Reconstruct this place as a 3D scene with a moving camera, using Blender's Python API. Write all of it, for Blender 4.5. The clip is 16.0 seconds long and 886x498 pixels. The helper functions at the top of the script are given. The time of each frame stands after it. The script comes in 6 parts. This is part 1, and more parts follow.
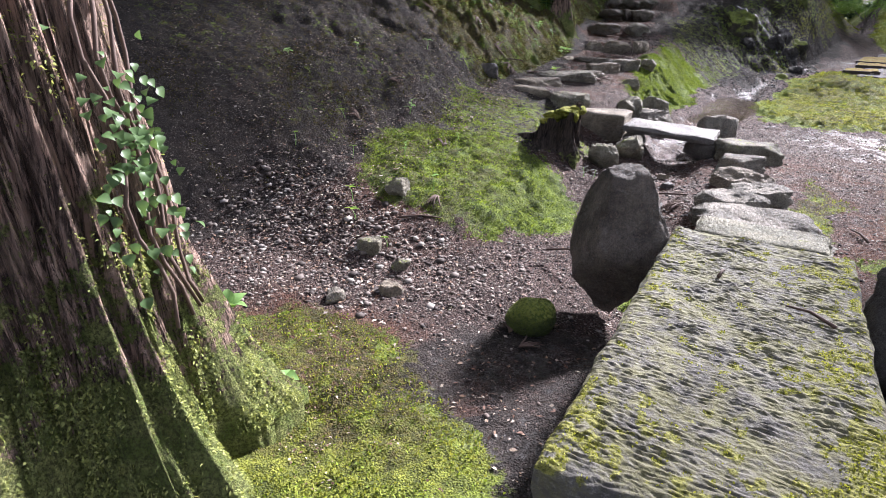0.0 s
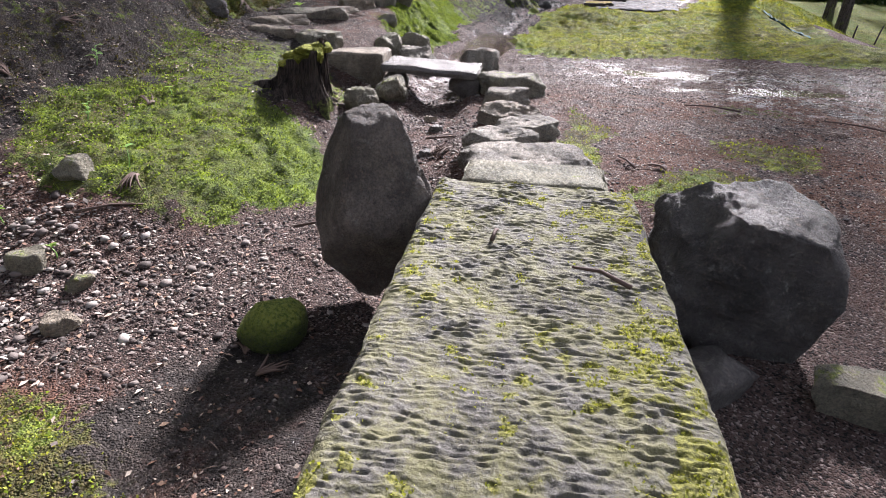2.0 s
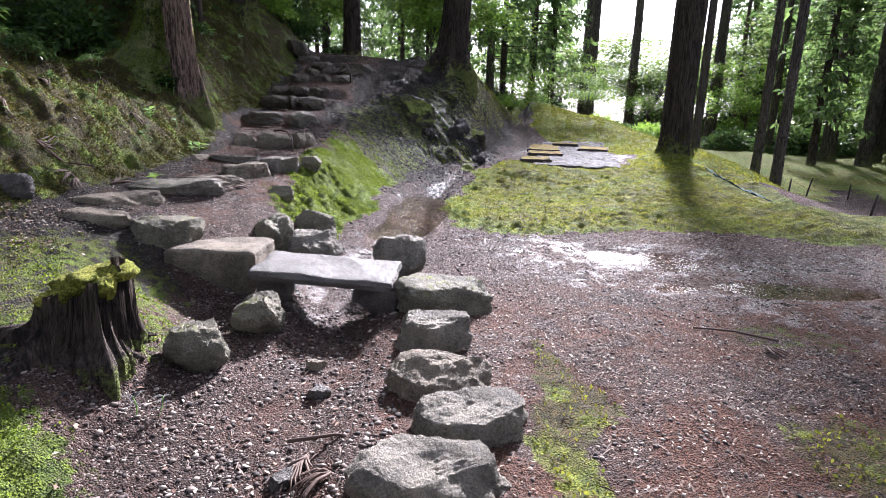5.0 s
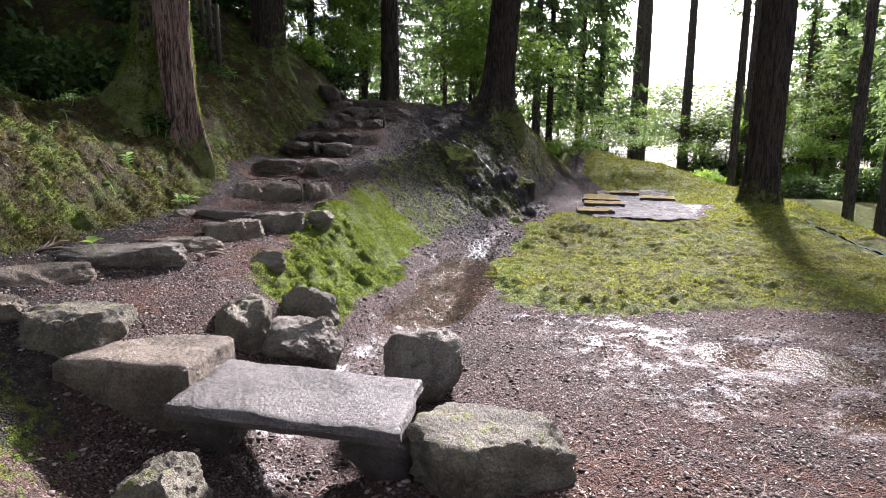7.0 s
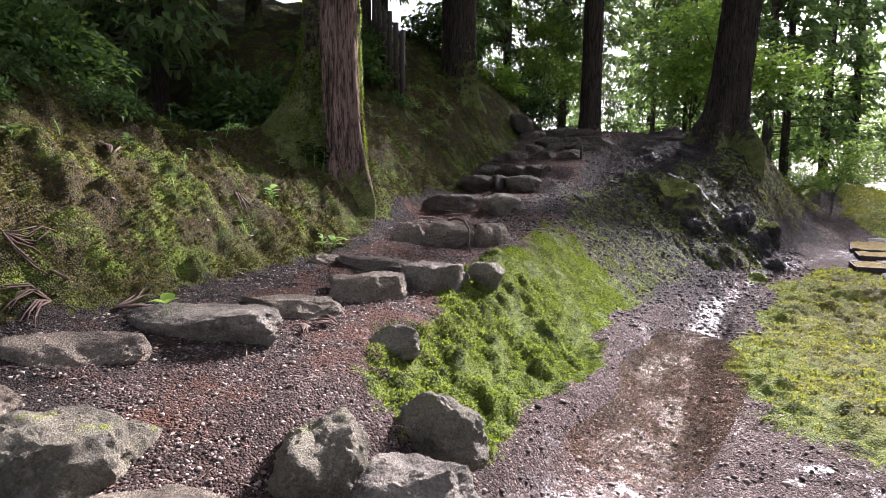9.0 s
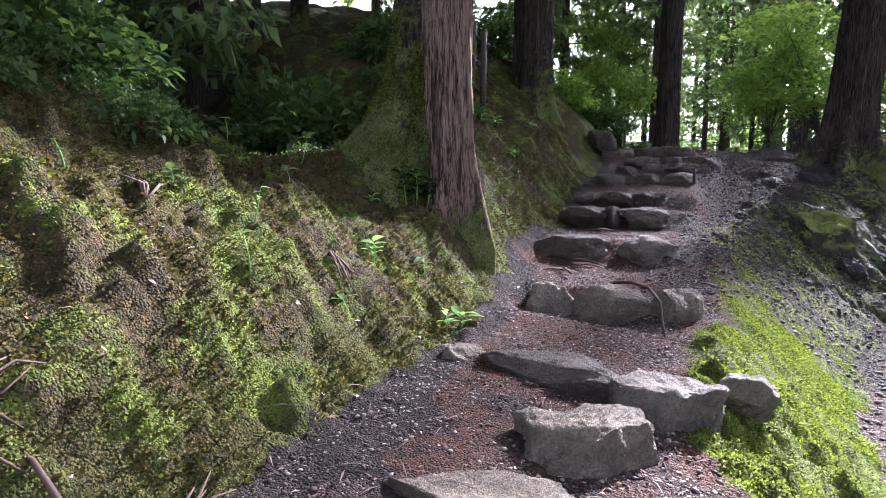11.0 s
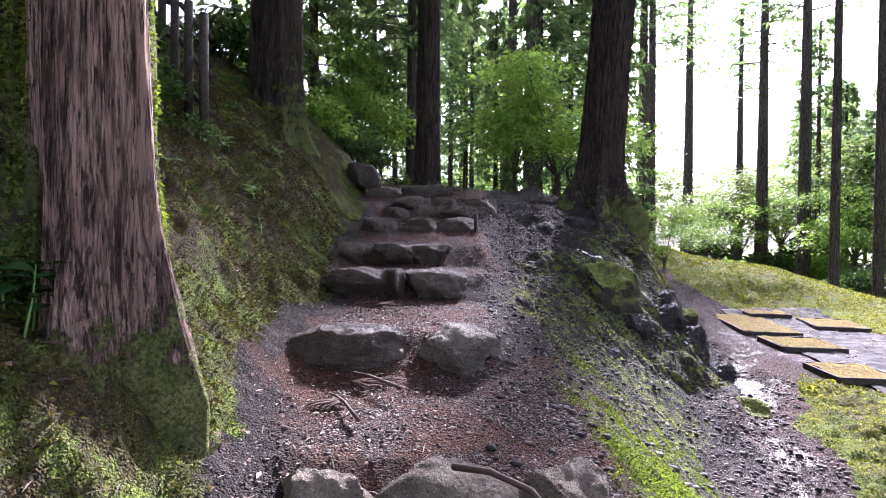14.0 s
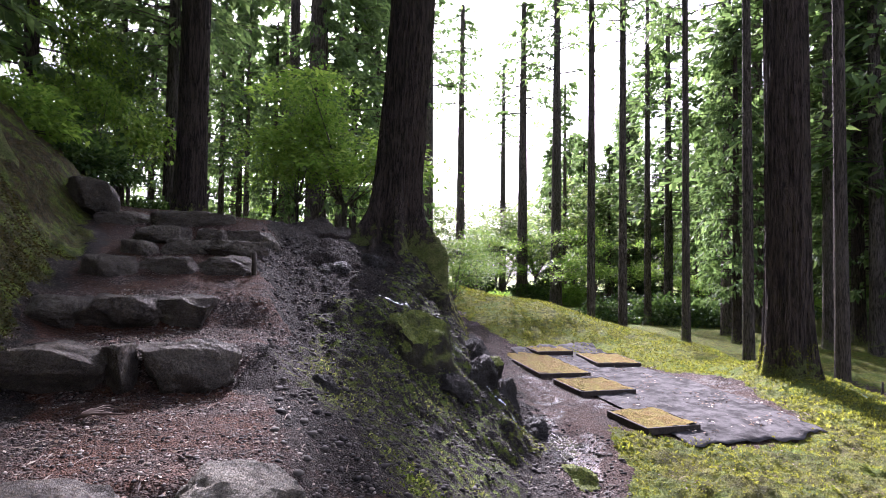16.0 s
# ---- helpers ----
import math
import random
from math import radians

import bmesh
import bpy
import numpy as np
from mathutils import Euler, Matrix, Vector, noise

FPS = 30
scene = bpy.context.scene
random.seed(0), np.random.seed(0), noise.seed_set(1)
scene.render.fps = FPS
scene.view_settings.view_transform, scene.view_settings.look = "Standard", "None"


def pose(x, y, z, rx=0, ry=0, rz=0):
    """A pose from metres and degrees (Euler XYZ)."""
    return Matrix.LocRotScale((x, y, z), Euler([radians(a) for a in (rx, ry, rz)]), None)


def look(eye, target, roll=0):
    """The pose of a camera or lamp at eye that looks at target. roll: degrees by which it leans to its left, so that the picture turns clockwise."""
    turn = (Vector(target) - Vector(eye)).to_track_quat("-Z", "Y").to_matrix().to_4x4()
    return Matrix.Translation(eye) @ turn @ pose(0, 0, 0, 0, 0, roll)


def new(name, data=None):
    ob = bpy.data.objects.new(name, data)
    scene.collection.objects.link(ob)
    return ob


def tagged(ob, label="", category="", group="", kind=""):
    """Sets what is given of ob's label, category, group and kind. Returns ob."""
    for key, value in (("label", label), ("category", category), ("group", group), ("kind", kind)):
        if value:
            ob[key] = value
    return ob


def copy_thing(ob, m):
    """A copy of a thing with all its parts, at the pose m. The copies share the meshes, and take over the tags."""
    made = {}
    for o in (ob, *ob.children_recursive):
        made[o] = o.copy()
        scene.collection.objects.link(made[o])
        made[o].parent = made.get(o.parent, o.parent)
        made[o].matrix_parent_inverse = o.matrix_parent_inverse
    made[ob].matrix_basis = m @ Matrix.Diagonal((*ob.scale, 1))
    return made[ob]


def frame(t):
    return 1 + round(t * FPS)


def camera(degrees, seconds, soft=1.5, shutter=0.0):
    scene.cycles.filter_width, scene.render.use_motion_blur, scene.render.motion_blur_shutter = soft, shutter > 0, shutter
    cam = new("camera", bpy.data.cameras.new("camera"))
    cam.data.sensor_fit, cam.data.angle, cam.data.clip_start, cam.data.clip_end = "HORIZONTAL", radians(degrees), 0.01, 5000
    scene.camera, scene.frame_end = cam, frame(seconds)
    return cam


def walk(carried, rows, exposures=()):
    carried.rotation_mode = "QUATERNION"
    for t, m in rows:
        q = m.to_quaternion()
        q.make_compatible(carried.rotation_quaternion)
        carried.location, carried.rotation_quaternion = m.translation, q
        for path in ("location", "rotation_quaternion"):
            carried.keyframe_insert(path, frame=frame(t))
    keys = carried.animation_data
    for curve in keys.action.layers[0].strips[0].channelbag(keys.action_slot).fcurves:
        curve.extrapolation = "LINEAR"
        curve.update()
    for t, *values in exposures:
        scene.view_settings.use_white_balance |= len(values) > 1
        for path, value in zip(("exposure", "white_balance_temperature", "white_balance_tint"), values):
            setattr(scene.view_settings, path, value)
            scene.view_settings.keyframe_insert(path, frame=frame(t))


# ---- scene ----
cam = camera(76.3, 16.0, 0.8)
PATH = [
    (0, (0.429, -1.765, 1.739), (-0.506, -0.184, 0.948), 0.6),
    (0.5, (0.428, -1.509, 1.686), (-0.287, 0.161, 0.848), 0.7),
    (1, (0.392, -1.268, 1.665), (-0.134, 0.446, 0.779), 0.9),
    (1.5, (0.407, -1.034, 1.555), (0.021, 0.698, 0.632), 0.7),
    (2, (0.445, -0.813, 1.474), (0.165, 0.94, 0.552), 0.7),
    (2.5, (0.455, -0.654, 1.437), (0.262, 1.128, 0.551), 0.9),
    (3, (0.431, -0.304, 1.426), (0.287, 1.513, 0.604), 0.8),
    (3.5, (0.408, 0.124, 1.463), (0.301, 1.975, 0.713), 1.0),
    (4, (0.396, 0.557, 1.53), (0.323, 2.442, 0.864), 1.2),
    (4.5, (0.365, 0.975, 1.59), (0.294, 2.889, 1.015), 1.3),
    (5, (0.371, 1.382, 1.613), (0.271, 3.317, 1.12), 1.4),
    (5.2, (0.367, 1.538, 1.612), (0.248, 3.48, 1.149), 1.4),
    (7.3, (0.261, 3.246, 1.491), (-0.036, 5.199, 1.178), 0.5),
    (7.5, (0.258, 3.409, 1.483), (-0.072, 5.358, 1.178), 0.5),
    (8, (0.223, 3.815, 1.45), (-0.256, 5.737, 1.173), 0.3),
    (8.5, (0.108, 4.229, 1.449), (-0.571, 6.095, 1.207), 0.4),
    (9, (-0.089, 4.571, 1.463), (-0.998, 6.342, 1.265), 0.5),
    (9.5, (-0.438, 4.867, 1.49), (-1.546, 6.525, 1.332), 0.7),
    (9.7, (-0.612, 4.971, 1.515), (-1.765, 6.598, 1.364), 0.7),
    (11.8, (-2.122, 5.829, 1.838), (-2.822, 7.696, 1.679), 0.9),
    (12, (-2.206, 5.922, 1.876), (-2.836, 7.813, 1.714), 0.9),
    (12.5, (-2.338, 6.236, 1.894), (-2.812, 8.173, 1.744), 0.8),
    (13, (-2.412, 6.6, 1.926), (-2.763, 8.565, 1.795), 0.6),
    (13.5, (-2.408, 7.004, 1.936), (-2.659, 8.986, 1.841), 0.5),
    (14, (-2.342, 7.39, 1.962), (-2.469, 9.386, 1.924), 0.4),
    (14.5, (-2.316, 7.784, 2.021), (-2.271, 9.784, 2.039), 0.4),
    (15, (-2.25, 8.07, 2.078), (-2.024, 10.057, 2.124), 0.5),
    (15.5, (-2.253, 8.352, 2.088), (-1.802, 10.3, 2.155), 0.6),
    (16, (-2.394, 8.679, 2.114), (-1.755, 10.573, 2.187), 0.7),
]
walk(cam, [(t, look(eye, target, roll)) for t, eye, target, roll in PATH],
     exposures=[(0, 1.9, 5800, 20), (2, 1.85, 5950, 20), (4, 2.05, 5800, 21), (5, 2.05, 5700, 21), (7.5, 1.85, 6050, 24), (9.0, 2.0, 6050, 26), (12.0, 2.75, 5450, 31), (12.5, 2.75, 5500, 32), (14.5, 2.6, 5650, 31), (16, 2.2, 5750, 31)])

# ---- world, sun, exposure ----
SUN_AZ, SUN_EL = 15.0, 33.0          # degrees right of +y, degrees above the horizon
world = bpy.data.worlds.new("world")
scene.world = world
world.use_nodes = True
wn = world.node_tree
sky = wn.nodes.new("ShaderNodeTexSky")
sky.sky_type, sky.sun_disc = "NISHITA", False
sky.sun_elevation, sky.sun_rotation = radians(SUN_EL), radians(SUN_AZ)
sky.air_density, sky.dust_density, sky.ozone_density = 1.0, 4.0, 1.0
haze = wn.nodes.new("ShaderNodeHueSaturation")      # a hazy white sky
haze.inputs["Saturation"].default_value = 0.35
wn.links.new(sky.outputs[0], haze.inputs["Color"])
wn.links.new(haze.outputs[0], wn.nodes["Background"].inputs[0])
wn.nodes["Background"].inputs[1].default_value = 0.075
sun = new("sun", bpy.data.lights.new("sun", "SUN"))
sun.data.energy, sun.data.angle, sun.data.color = 5.6, radians(6.0), (1.0, 0.95, 0.88)
sun.matrix_world = look((0, 0, 0), (-math.sin(radians(SUN_AZ)) * math.cos(radians(SUN_EL)),
                                    -math.cos(radians(SUN_AZ)) * math.cos(radians(SUN_EL)), -math.sin(radians(SUN_EL))))


# ---- materials ----
class Nodes:
    """Helps to build a node tree."""

    def __init__(self, name):
        self.m = bpy.data.materials.new(name)
        self.m.use_nodes = True
        self.t = self.m.node_tree
        self.b = self.t.nodes["Principled BSDF"]
        self.out = self.t.nodes["Material Output"]
        self.co = self.t.nodes.new("ShaderNodeTexCoord").outputs["Object"]

    def n(self, kind, **kw):
        x = self.t.nodes.new(kind)
        for key, v in kw.items():
            if key in x.inputs:
                self.put(x.inputs[key], v)
        return x

    def put(self, socket, v):
        if hasattr(v, "is_output"):
            self.t.links.new(v, socket)
        elif isinstance(v, (tuple, list)) and len(v) == 3 and socket.type == "RGBA":
            socket.default_value = (*v, 1)
        else:
            socket.default_value = v

    def noise(self, scale, detail=6, rough=0.6, co=None, dist=0.0):
        x = self.n("ShaderNodeTexNoise", Scale=scale, Detail=detail, Roughness=rough, Distortion=dist)
        self.put(x.inputs["Vector"], co or self.co)
        return x.outputs[0]

    def voro(self, scale, co=None, out="Distance", rnd=1.0):
        x = self.n("ShaderNodeTexVoronoi", Scale=scale, Randomness=rnd)
        self.put(x.inputs["Vector"], co or self.co)
        return x.outputs[out]

    def ramp(self, v, lo, hi, a=0.0, b=1.0):
        x = self.t.nodes.new("ShaderNodeMapRange")
        x.interpolation_type = "SMOOTHSTEP"
        for i, q in enumerate((v, lo, hi, a, b)):
            self.put(x.inputs[i], q)
        return x.outputs[0]

    def mix(self, fac, a, b):
        x = self.t.nodes.new("ShaderNodeMix")
        x.data_type = "RGBA"
        self.put(x.inputs[0], fac), self.put(x.inputs[6], a), self.put(x.inputs[7], b)
        return x.outputs[2]

    def mul(self, a, b, op="MULTIPLY"):
        x = self.t.nodes.new("ShaderNodeMath")
        x.operation = op
        self.put(x.inputs[0], a), self.put(x.inputs[1], b)
        return x.outputs[0]

    def attr(self, name):
        x = self.t.nodes.new("ShaderNodeAttribute")
        x.attribute_name = name
        return x.outputs["Fac"]

    def stretch(self, s):
        x = self.n("ShaderNodeMapping")
        self.put(x.inputs["Vector"], self.co)
        x.inputs["Scale"].default_value = s
        return x.outputs[0]

    def up(self, lo, hi):
        g = self.t.nodes.new("ShaderNodeNewGeometry")
        s = self.t.nodes.new("ShaderNodeSeparateXYZ")
        self.t.links.new(g.outputs["Normal"], s.inputs[0])
        return self.ramp(s.outputs[2], lo, hi)

    def rand(self, island=False):
        if island:
            return self.t.nodes.new("ShaderNodeNewGeometry").outputs["Random Per Island"]
        return self.t.nodes.new("ShaderNodeObjectInfo").outputs["Random"]

    def done(self, colour, rough=0.85, bump=(), spec=0.4, metal=0.0):
        self.put(self.b.inputs["Base Color"], colour)
        self.put(self.b.inputs["Roughness"], rough)
        self.put(self.b.inputs["Specular IOR Level"], spec)
        self.b.inputs["Metallic"].default_value = metal
        last = None
        for h, dist in bump:
            x = self.t.nodes.new("ShaderNodeBump")
            x.inputs["Strength"].default_value = 1.0
            x.inputs["Distance"].default_value = dist
            self.put(x.inputs["Height"], h)
            if last:
                self.t.links.new(last, x.inputs["Normal"])
            last = x.outputs[0]
        if last:
            self.t.links.new(last, self.b.inputs["Normal"])
        return self.m


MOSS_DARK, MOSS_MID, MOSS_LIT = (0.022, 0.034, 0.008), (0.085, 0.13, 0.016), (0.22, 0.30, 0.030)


def mat_ground():
    k = Nodes("forest_ground")
    moss, gold, wet, brown, soil_shade = k.attr("moss"), k.attr("gold"), k.attr("wet"), k.attr("brown"), k.attr("soil_shade")
    # gravel and dirt
    cells = k.voro(105.0, out="Color")
    sep = k.t.nodes.new("ShaderNodeSeparateColor")
    k.t.links.new(cells, sep.inputs[0])
    big = k.noise(1.3, 5, 0.6)
    dirt = k.mix(k.ramp(big, 0.35, 0.65), (0.055, 0.033, 0.027), (0.125, 0.080, 0.066))
    dirt = k.mix(k.ramp(sep.outputs[0], 0.70, 1.0), dirt, (0.34, 0.27, 0.235))
    dirt = k.mix(k.ramp(sep.outputs[1], 0.60, 0.9), dirt, (0.016, 0.012, 0.010))
    litter = k.mix(k.ramp(k.noise(60, 5, 0.75), 0.35, 0.65), (0.050, 0.022, 0.014), (0.19, 0.085, 0.050))
    dirt = k.mix(k.mul(k.ramp(k.noise(2.1, 8, 0.7), 0.40, 0.58), brown), dirt, litter)
    humus = k.mix(k.ramp(k.noise(7.0, 8, 0.75), 0.35, 0.66), (0.018, 0.014, 0.012), (0.060, 0.046, 0.038))
    humus = k.mix(k.ramp(sep.outputs[2], 0.86, 0.99), humus, (0.15, 0.125, 0.11))
    dirt = k.mix(k.ramp(k.mul(soil_shade, k.ramp(k.noise(3.0, 7, 0.7), 0.3, 0.7, -0.3, 0.3), "ADD"), 0.35, 0.7), dirt, humus)
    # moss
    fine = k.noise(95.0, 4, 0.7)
    mid = k.noise(9.0, 6, 0.65)
    green = k.mix(k.ramp(mid, 0.36, 0.62), MOSS_MID, MOSS_LIT)
    gcol = k.mix(k.ramp(mid, 0.35, 0.65), (0.13, 0.145, 0.022), (0.38, 0.39, 0.05))
    gcol = k.mix(k.ramp(k.noise(1.1, 7, 0.72), 0.44, 0.60, 0, 0.75), gcol, (0.20, 0.30, 0.035))
    green = k.mix(gold, green, gcol)
    # gaps between tufts, low in the bump, get painted shade
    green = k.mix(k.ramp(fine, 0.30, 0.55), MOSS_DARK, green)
    old = k.mix(k.ramp(k.noise(30, 4), 0.4, 0.65), (0.040, 0.026, 0.013), (0.115, 0.075, 0.028))
    green = k.mix(k.mul(k.ramp(k.noise(3.2, 7, 0.7), 0.37, 0.54), k.mul(brown, 0.9)), green, old)
    edge = k.mul(moss, k.ramp(k.noise(14.0, 7, 0.7), 0.2, 0.8, -0.28, 0.28), "ADD")
    mask = k.ramp(edge, 0.42, 0.60)
    col = k.mix(mask, dirt, green)
    wetm = k.mul(wet, k.ramp(k.noise(4.0, 12, 0.84), 0.46, 0.58))
    dark = k.mix(wetm, (1, 1, 1), (0.55, 0.52, 0.53))
    x = k.t.nodes.new("ShaderNodeMix")
    x.data_type, x.blend_type = "RGBA", "MULTIPLY"
    x.inputs[0].default_value = 1.0
    k.put(x.inputs[6], col), k.put(x.inputs[7], dark)
    rough = k.ramp(wetm, 0.1, 0.9, 0.9, 0.24)
    height = k.mul(k.mul(k.voro(105.0), -0.6), k.mul(fine, 0.5), "ADD")
    flat = k.ramp(wetm, 0.2, 0.9, 1.0, 0.6)
    return k.done(x.outputs[2], rough, [(k.mul(mid, flat), 0.12), (k.mul(height, flat), 0.06)], k.ramp(wetm, 0.1, 0.9, 0.3, 0.55))


def mat_stone(name, a, b, moss=0.0, rough=0.8, lichen=0.45, warm=(0.30, 0.25, 0.20)):
    k = Nodes(name)
    g = k.noise(3.0, 9, 0.68)
    f = k.noise(42.0, 6, 0.7)
    col = k.mix(k.ramp(g, 0.33, 0.68), a, b)
    col = k.mix(k.ramp(f, 0.52, 0.70, 0, 0.55), col, warm)
    col = k.mix(k.ramp(k.noise(16, 7, 0.75), 0.56, 0.70, 0, lichen), col, (0.42, 0.43, 0.40))
    col = k.mix(k.ramp(k.noise(28, 8, 0.8), 0.54, 0.66, 0, 0.75), col, (0.035, 0.031, 0.027))
    speck = k.t.nodes.new("ShaderNodeMix")
    speck.data_type, speck.blend_type = "RGBA", "MULTIPLY"
    speck.inputs[0].default_value = 1.0
    k.put(speck.inputs[6], col), k.put(speck.inputs[7], k.mix(k.ramp(k.noise(85, 5, 0.85), 0.38, 0.60), (0.62, 0.61, 0.60), (1.25, 1.23, 1.20)))
    col = speck.outputs[2]
    if moss:
        lim = 0.74 - 0.36 * moss
        mk = k.mul(k.ramp(k.noise(6.5, 8, 0.72), lim, lim + 0.1), k.up(0.0, 0.7))
        mc = k.mix(k.ramp(k.noise(60, 4), 0.35, 0.6), MOSS_MID, (0.25, 0.28, 0.05))
        col = k.mix(mk, col, mc)
    return k.done(col, k.ramp(f, 0.3, 0.7, rough - 0.15, rough + 0.1), [(g, 0.10), (k.noise(14, 9, 0.72), 0.07), (f, 0.022)], 0.4)


def mat_bark(name, a, b, mossy=0.5):
    k = Nodes(name)
    co = k.stretch((9.0, 9.0, 0.85))
    ridge = k.noise(2.4, 9, 0.62, co, 0.4)
    fib = k.noise(9.0, 5, 0.7, co)
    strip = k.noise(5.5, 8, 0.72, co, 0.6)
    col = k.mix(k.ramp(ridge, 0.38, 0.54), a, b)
    # shade in the grooves painted in: near-black where the bump height is low
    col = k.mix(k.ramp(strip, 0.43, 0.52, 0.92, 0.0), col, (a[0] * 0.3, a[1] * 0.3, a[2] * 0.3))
    col = k.mix(k.ramp(fib, 0.5, 0.68, 0, 0.6), col, (b[0] * 1.4, b[1] * 1.35, b[2] * 1.35))
    col = k.mix(k.ramp(k.noise(3.0, 6, 0.7), 0.5, 0.68, 0, 0.45), col, (b[0] * 0.9, b[1] * 0.95, b[2] * 0.85))
    m = k.mul(k.attr("moss"), k.ramp(k.noise(7.5, 9, 0.78), 0.3, 0.7, -0.45, 0.45), "ADD")
    tuft = k.noise(70, 5, 0.75)
    mc = k.mix(k.ramp(tuft, 0.38, 0.60), (0.11, 0.13, 0.04), k.mix(k.ramp(k.noise(9, 6), 0.35, 0.65), (0.20, 0.27, 0.06), (0.42, 0.45, 0.15)))
    mask = k.mul(k.ramp(m, 0.42, 0.58), mossy)
    col = k.mix(mask, col, mc)
    return k.done(col, 0.9, [(k.mul(strip, k.ramp(mask, 0, 1, 1.0, 0.3)), 0.20), (fib, 0.07), (k.mul(tuft, mask), 0.05)], 0.25)


def mat_leaf(name, a, b, trans=0.45, rough=0.5):
    k = Nodes(name)
    r = k.rand(True)
    col = k.mix(r, a, b)
    k.done(col, rough, (), 0.35)
    tr = k.n("ShaderNodeBsdfTranslucent")
    k.put(tr.inputs["Color"], k.mix(r, (a[0] * 1.5, a[1] * 1.5, a[2]), (b[0] * 1.5, b[1] * 1.45, b[2])))
    ms = k.n("ShaderNodeMixShader", Fac=trans)
    k.t.links.new(k.b.outputs[0], ms.inputs[1])
    k.t.links.new(tr.outputs[0], ms.inputs[2])
    k.t.links.new(ms.outputs[0], k.out.inputs[0])
    return k.m


def mat_plain(name, a, b, rough=0.7, scale=20.0, dist=0.003, metal=0.0, spec=0.4):
    k = Nodes(name)
    n = k.noise(scale, 6, 0.65)
    return k.done(k.mix(k.ramp(n, 0.35, 0.65), a, b), rough, [(n, dist)], spec, metal)


def mat_island(name, cols, rough=0.8):
    """One colour for each loose piece, from dark to light."""
    k = Nodes(name)
    r = k.rand(True)
    col = cols[0]
    for i, c in enumerate(cols[1:]):
        lo = (i + 0.6) / len(cols)
        col = k.mix(k.ramp(r, lo, lo + 0.5 / len(cols)), col, c)
    return k.done(col, rough, [(k.noise(120, 3), 0.002)], 0.4)


def mat_water():
    k = Nodes("water")
    k.b.inputs["IOR"].default_value = 1.33
    k.b.inputs["Transmission Weight"].default_value = 1.0
    return k.done((0.60, 0.52, 0.42), 0.03, [(k.noise(9, 3, 0.5), 0.008), (k.noise(38, 2), 0.002)], 0.5)


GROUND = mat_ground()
STONE = mat_stone("grey_stone", (0.085, 0.076, 0.060), (0.35, 0.318, 0.262), 0.18)
STONE_MOSS = mat_stone("mossy_stone", (0.085, 0.078, 0.055), (0.27, 0.25, 0.185), 0.55)
STONE_FLAT = mat_stone("pale_flat_stone", (0.115, 0.11, 0.075), (0.27, 0.26, 0.185), 0.38, 0.8, 0.25, (0.30, 0.27, 0.19))
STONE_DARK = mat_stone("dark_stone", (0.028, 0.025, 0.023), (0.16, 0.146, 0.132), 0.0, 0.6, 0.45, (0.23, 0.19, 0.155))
STONE_ROCK = mat_stone("weathered_rock", (0.055, 0.046, 0.038), (0.23, 0.195, 0.165), 0.10, 0.75, 0.35, (0.26, 0.20, 0.16))
STONE_WARM = mat_stone("brown_stone", (0.105, 0.085, 0.062), (0.34, 0.29, 0.22), 0.15)
STONE_STEP = mat_stone("step_stone", (0.048, 0.039, 0.031), (0.175, 0.148, 0.118), 0.22, 0.75, 0.30, (0.22, 0.175, 0.13))
STONE_PLANK = mat_stone("cut_stone", (0.13, 0.12, 0.112), (0.235, 0.22, 0.208), 0.0, 0.6, 0.1, (0.30, 0.26, 0.24))
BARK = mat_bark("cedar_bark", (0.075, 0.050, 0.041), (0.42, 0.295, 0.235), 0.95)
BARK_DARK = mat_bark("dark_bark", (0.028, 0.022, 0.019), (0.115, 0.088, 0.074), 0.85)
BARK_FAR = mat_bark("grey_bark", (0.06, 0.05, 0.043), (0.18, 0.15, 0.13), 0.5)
LEAF_CEDAR = mat_leaf("cedar_needles", (0.07, 0.12, 0.055), (0.16, 0.24, 0.10), 0.62)
LEAF_MAPLE = mat_leaf("maple_leaves", (0.10, 0.19, 0.035), (0.22, 0.33, 0.07), 0.62)
LEAF_SHRUB = mat_leaf("shrub_leaves", (0.028, 0.066, 0.022), (0.10, 0.165, 0.045), 0.4)
LEAF_FAR = mat_leaf("broad_leaves", (0.07, 0.12, 0.04), (0.18, 0.24, 0.08), 0.55)
LEAF_IVY = mat_leaf("ivy_leaves", (0.035, 0.08, 0.028), (0.12, 0.19, 0.07), 0.3, 0.4)
MOSS_TUFT = mat_leaf("moss_tufts", (0.018, 0.034, 0.007), (0.23, 0.31, 0.038), 0.4, 0.9)
MOSS_TUFT_GOLD = mat_leaf("golden_moss", (0.075, 0.085, 0.018), (0.31, 0.33, 0.05), 0.4, 0.85)
MOSS_TUFT_OLD = mat_leaf("olive_moss", (0.022, 0.024, 0.008), (0.105, 0.09, 0.024), 0.3, 0.9)
PEBBLE = mat_island("pebbles", [(0.022, 0.016, 0.014), (0.055, 0.040, 0.035), (0.115, 0.088, 0.075), (0.25, 0.215, 0.185)])
LITTER = mat_island("leaf_litter", [(0.05, 0.028, 0.02), (0.12, 0.062, 0.04), (0.20, 0.13, 0.085), (0.36, 0.30, 0.24)])
TWIG = mat_island("dead_twigs", [(0.045, 0.028, 0.022), (0.10, 0.065, 0.05), (0.18, 0.13, 0.10)])
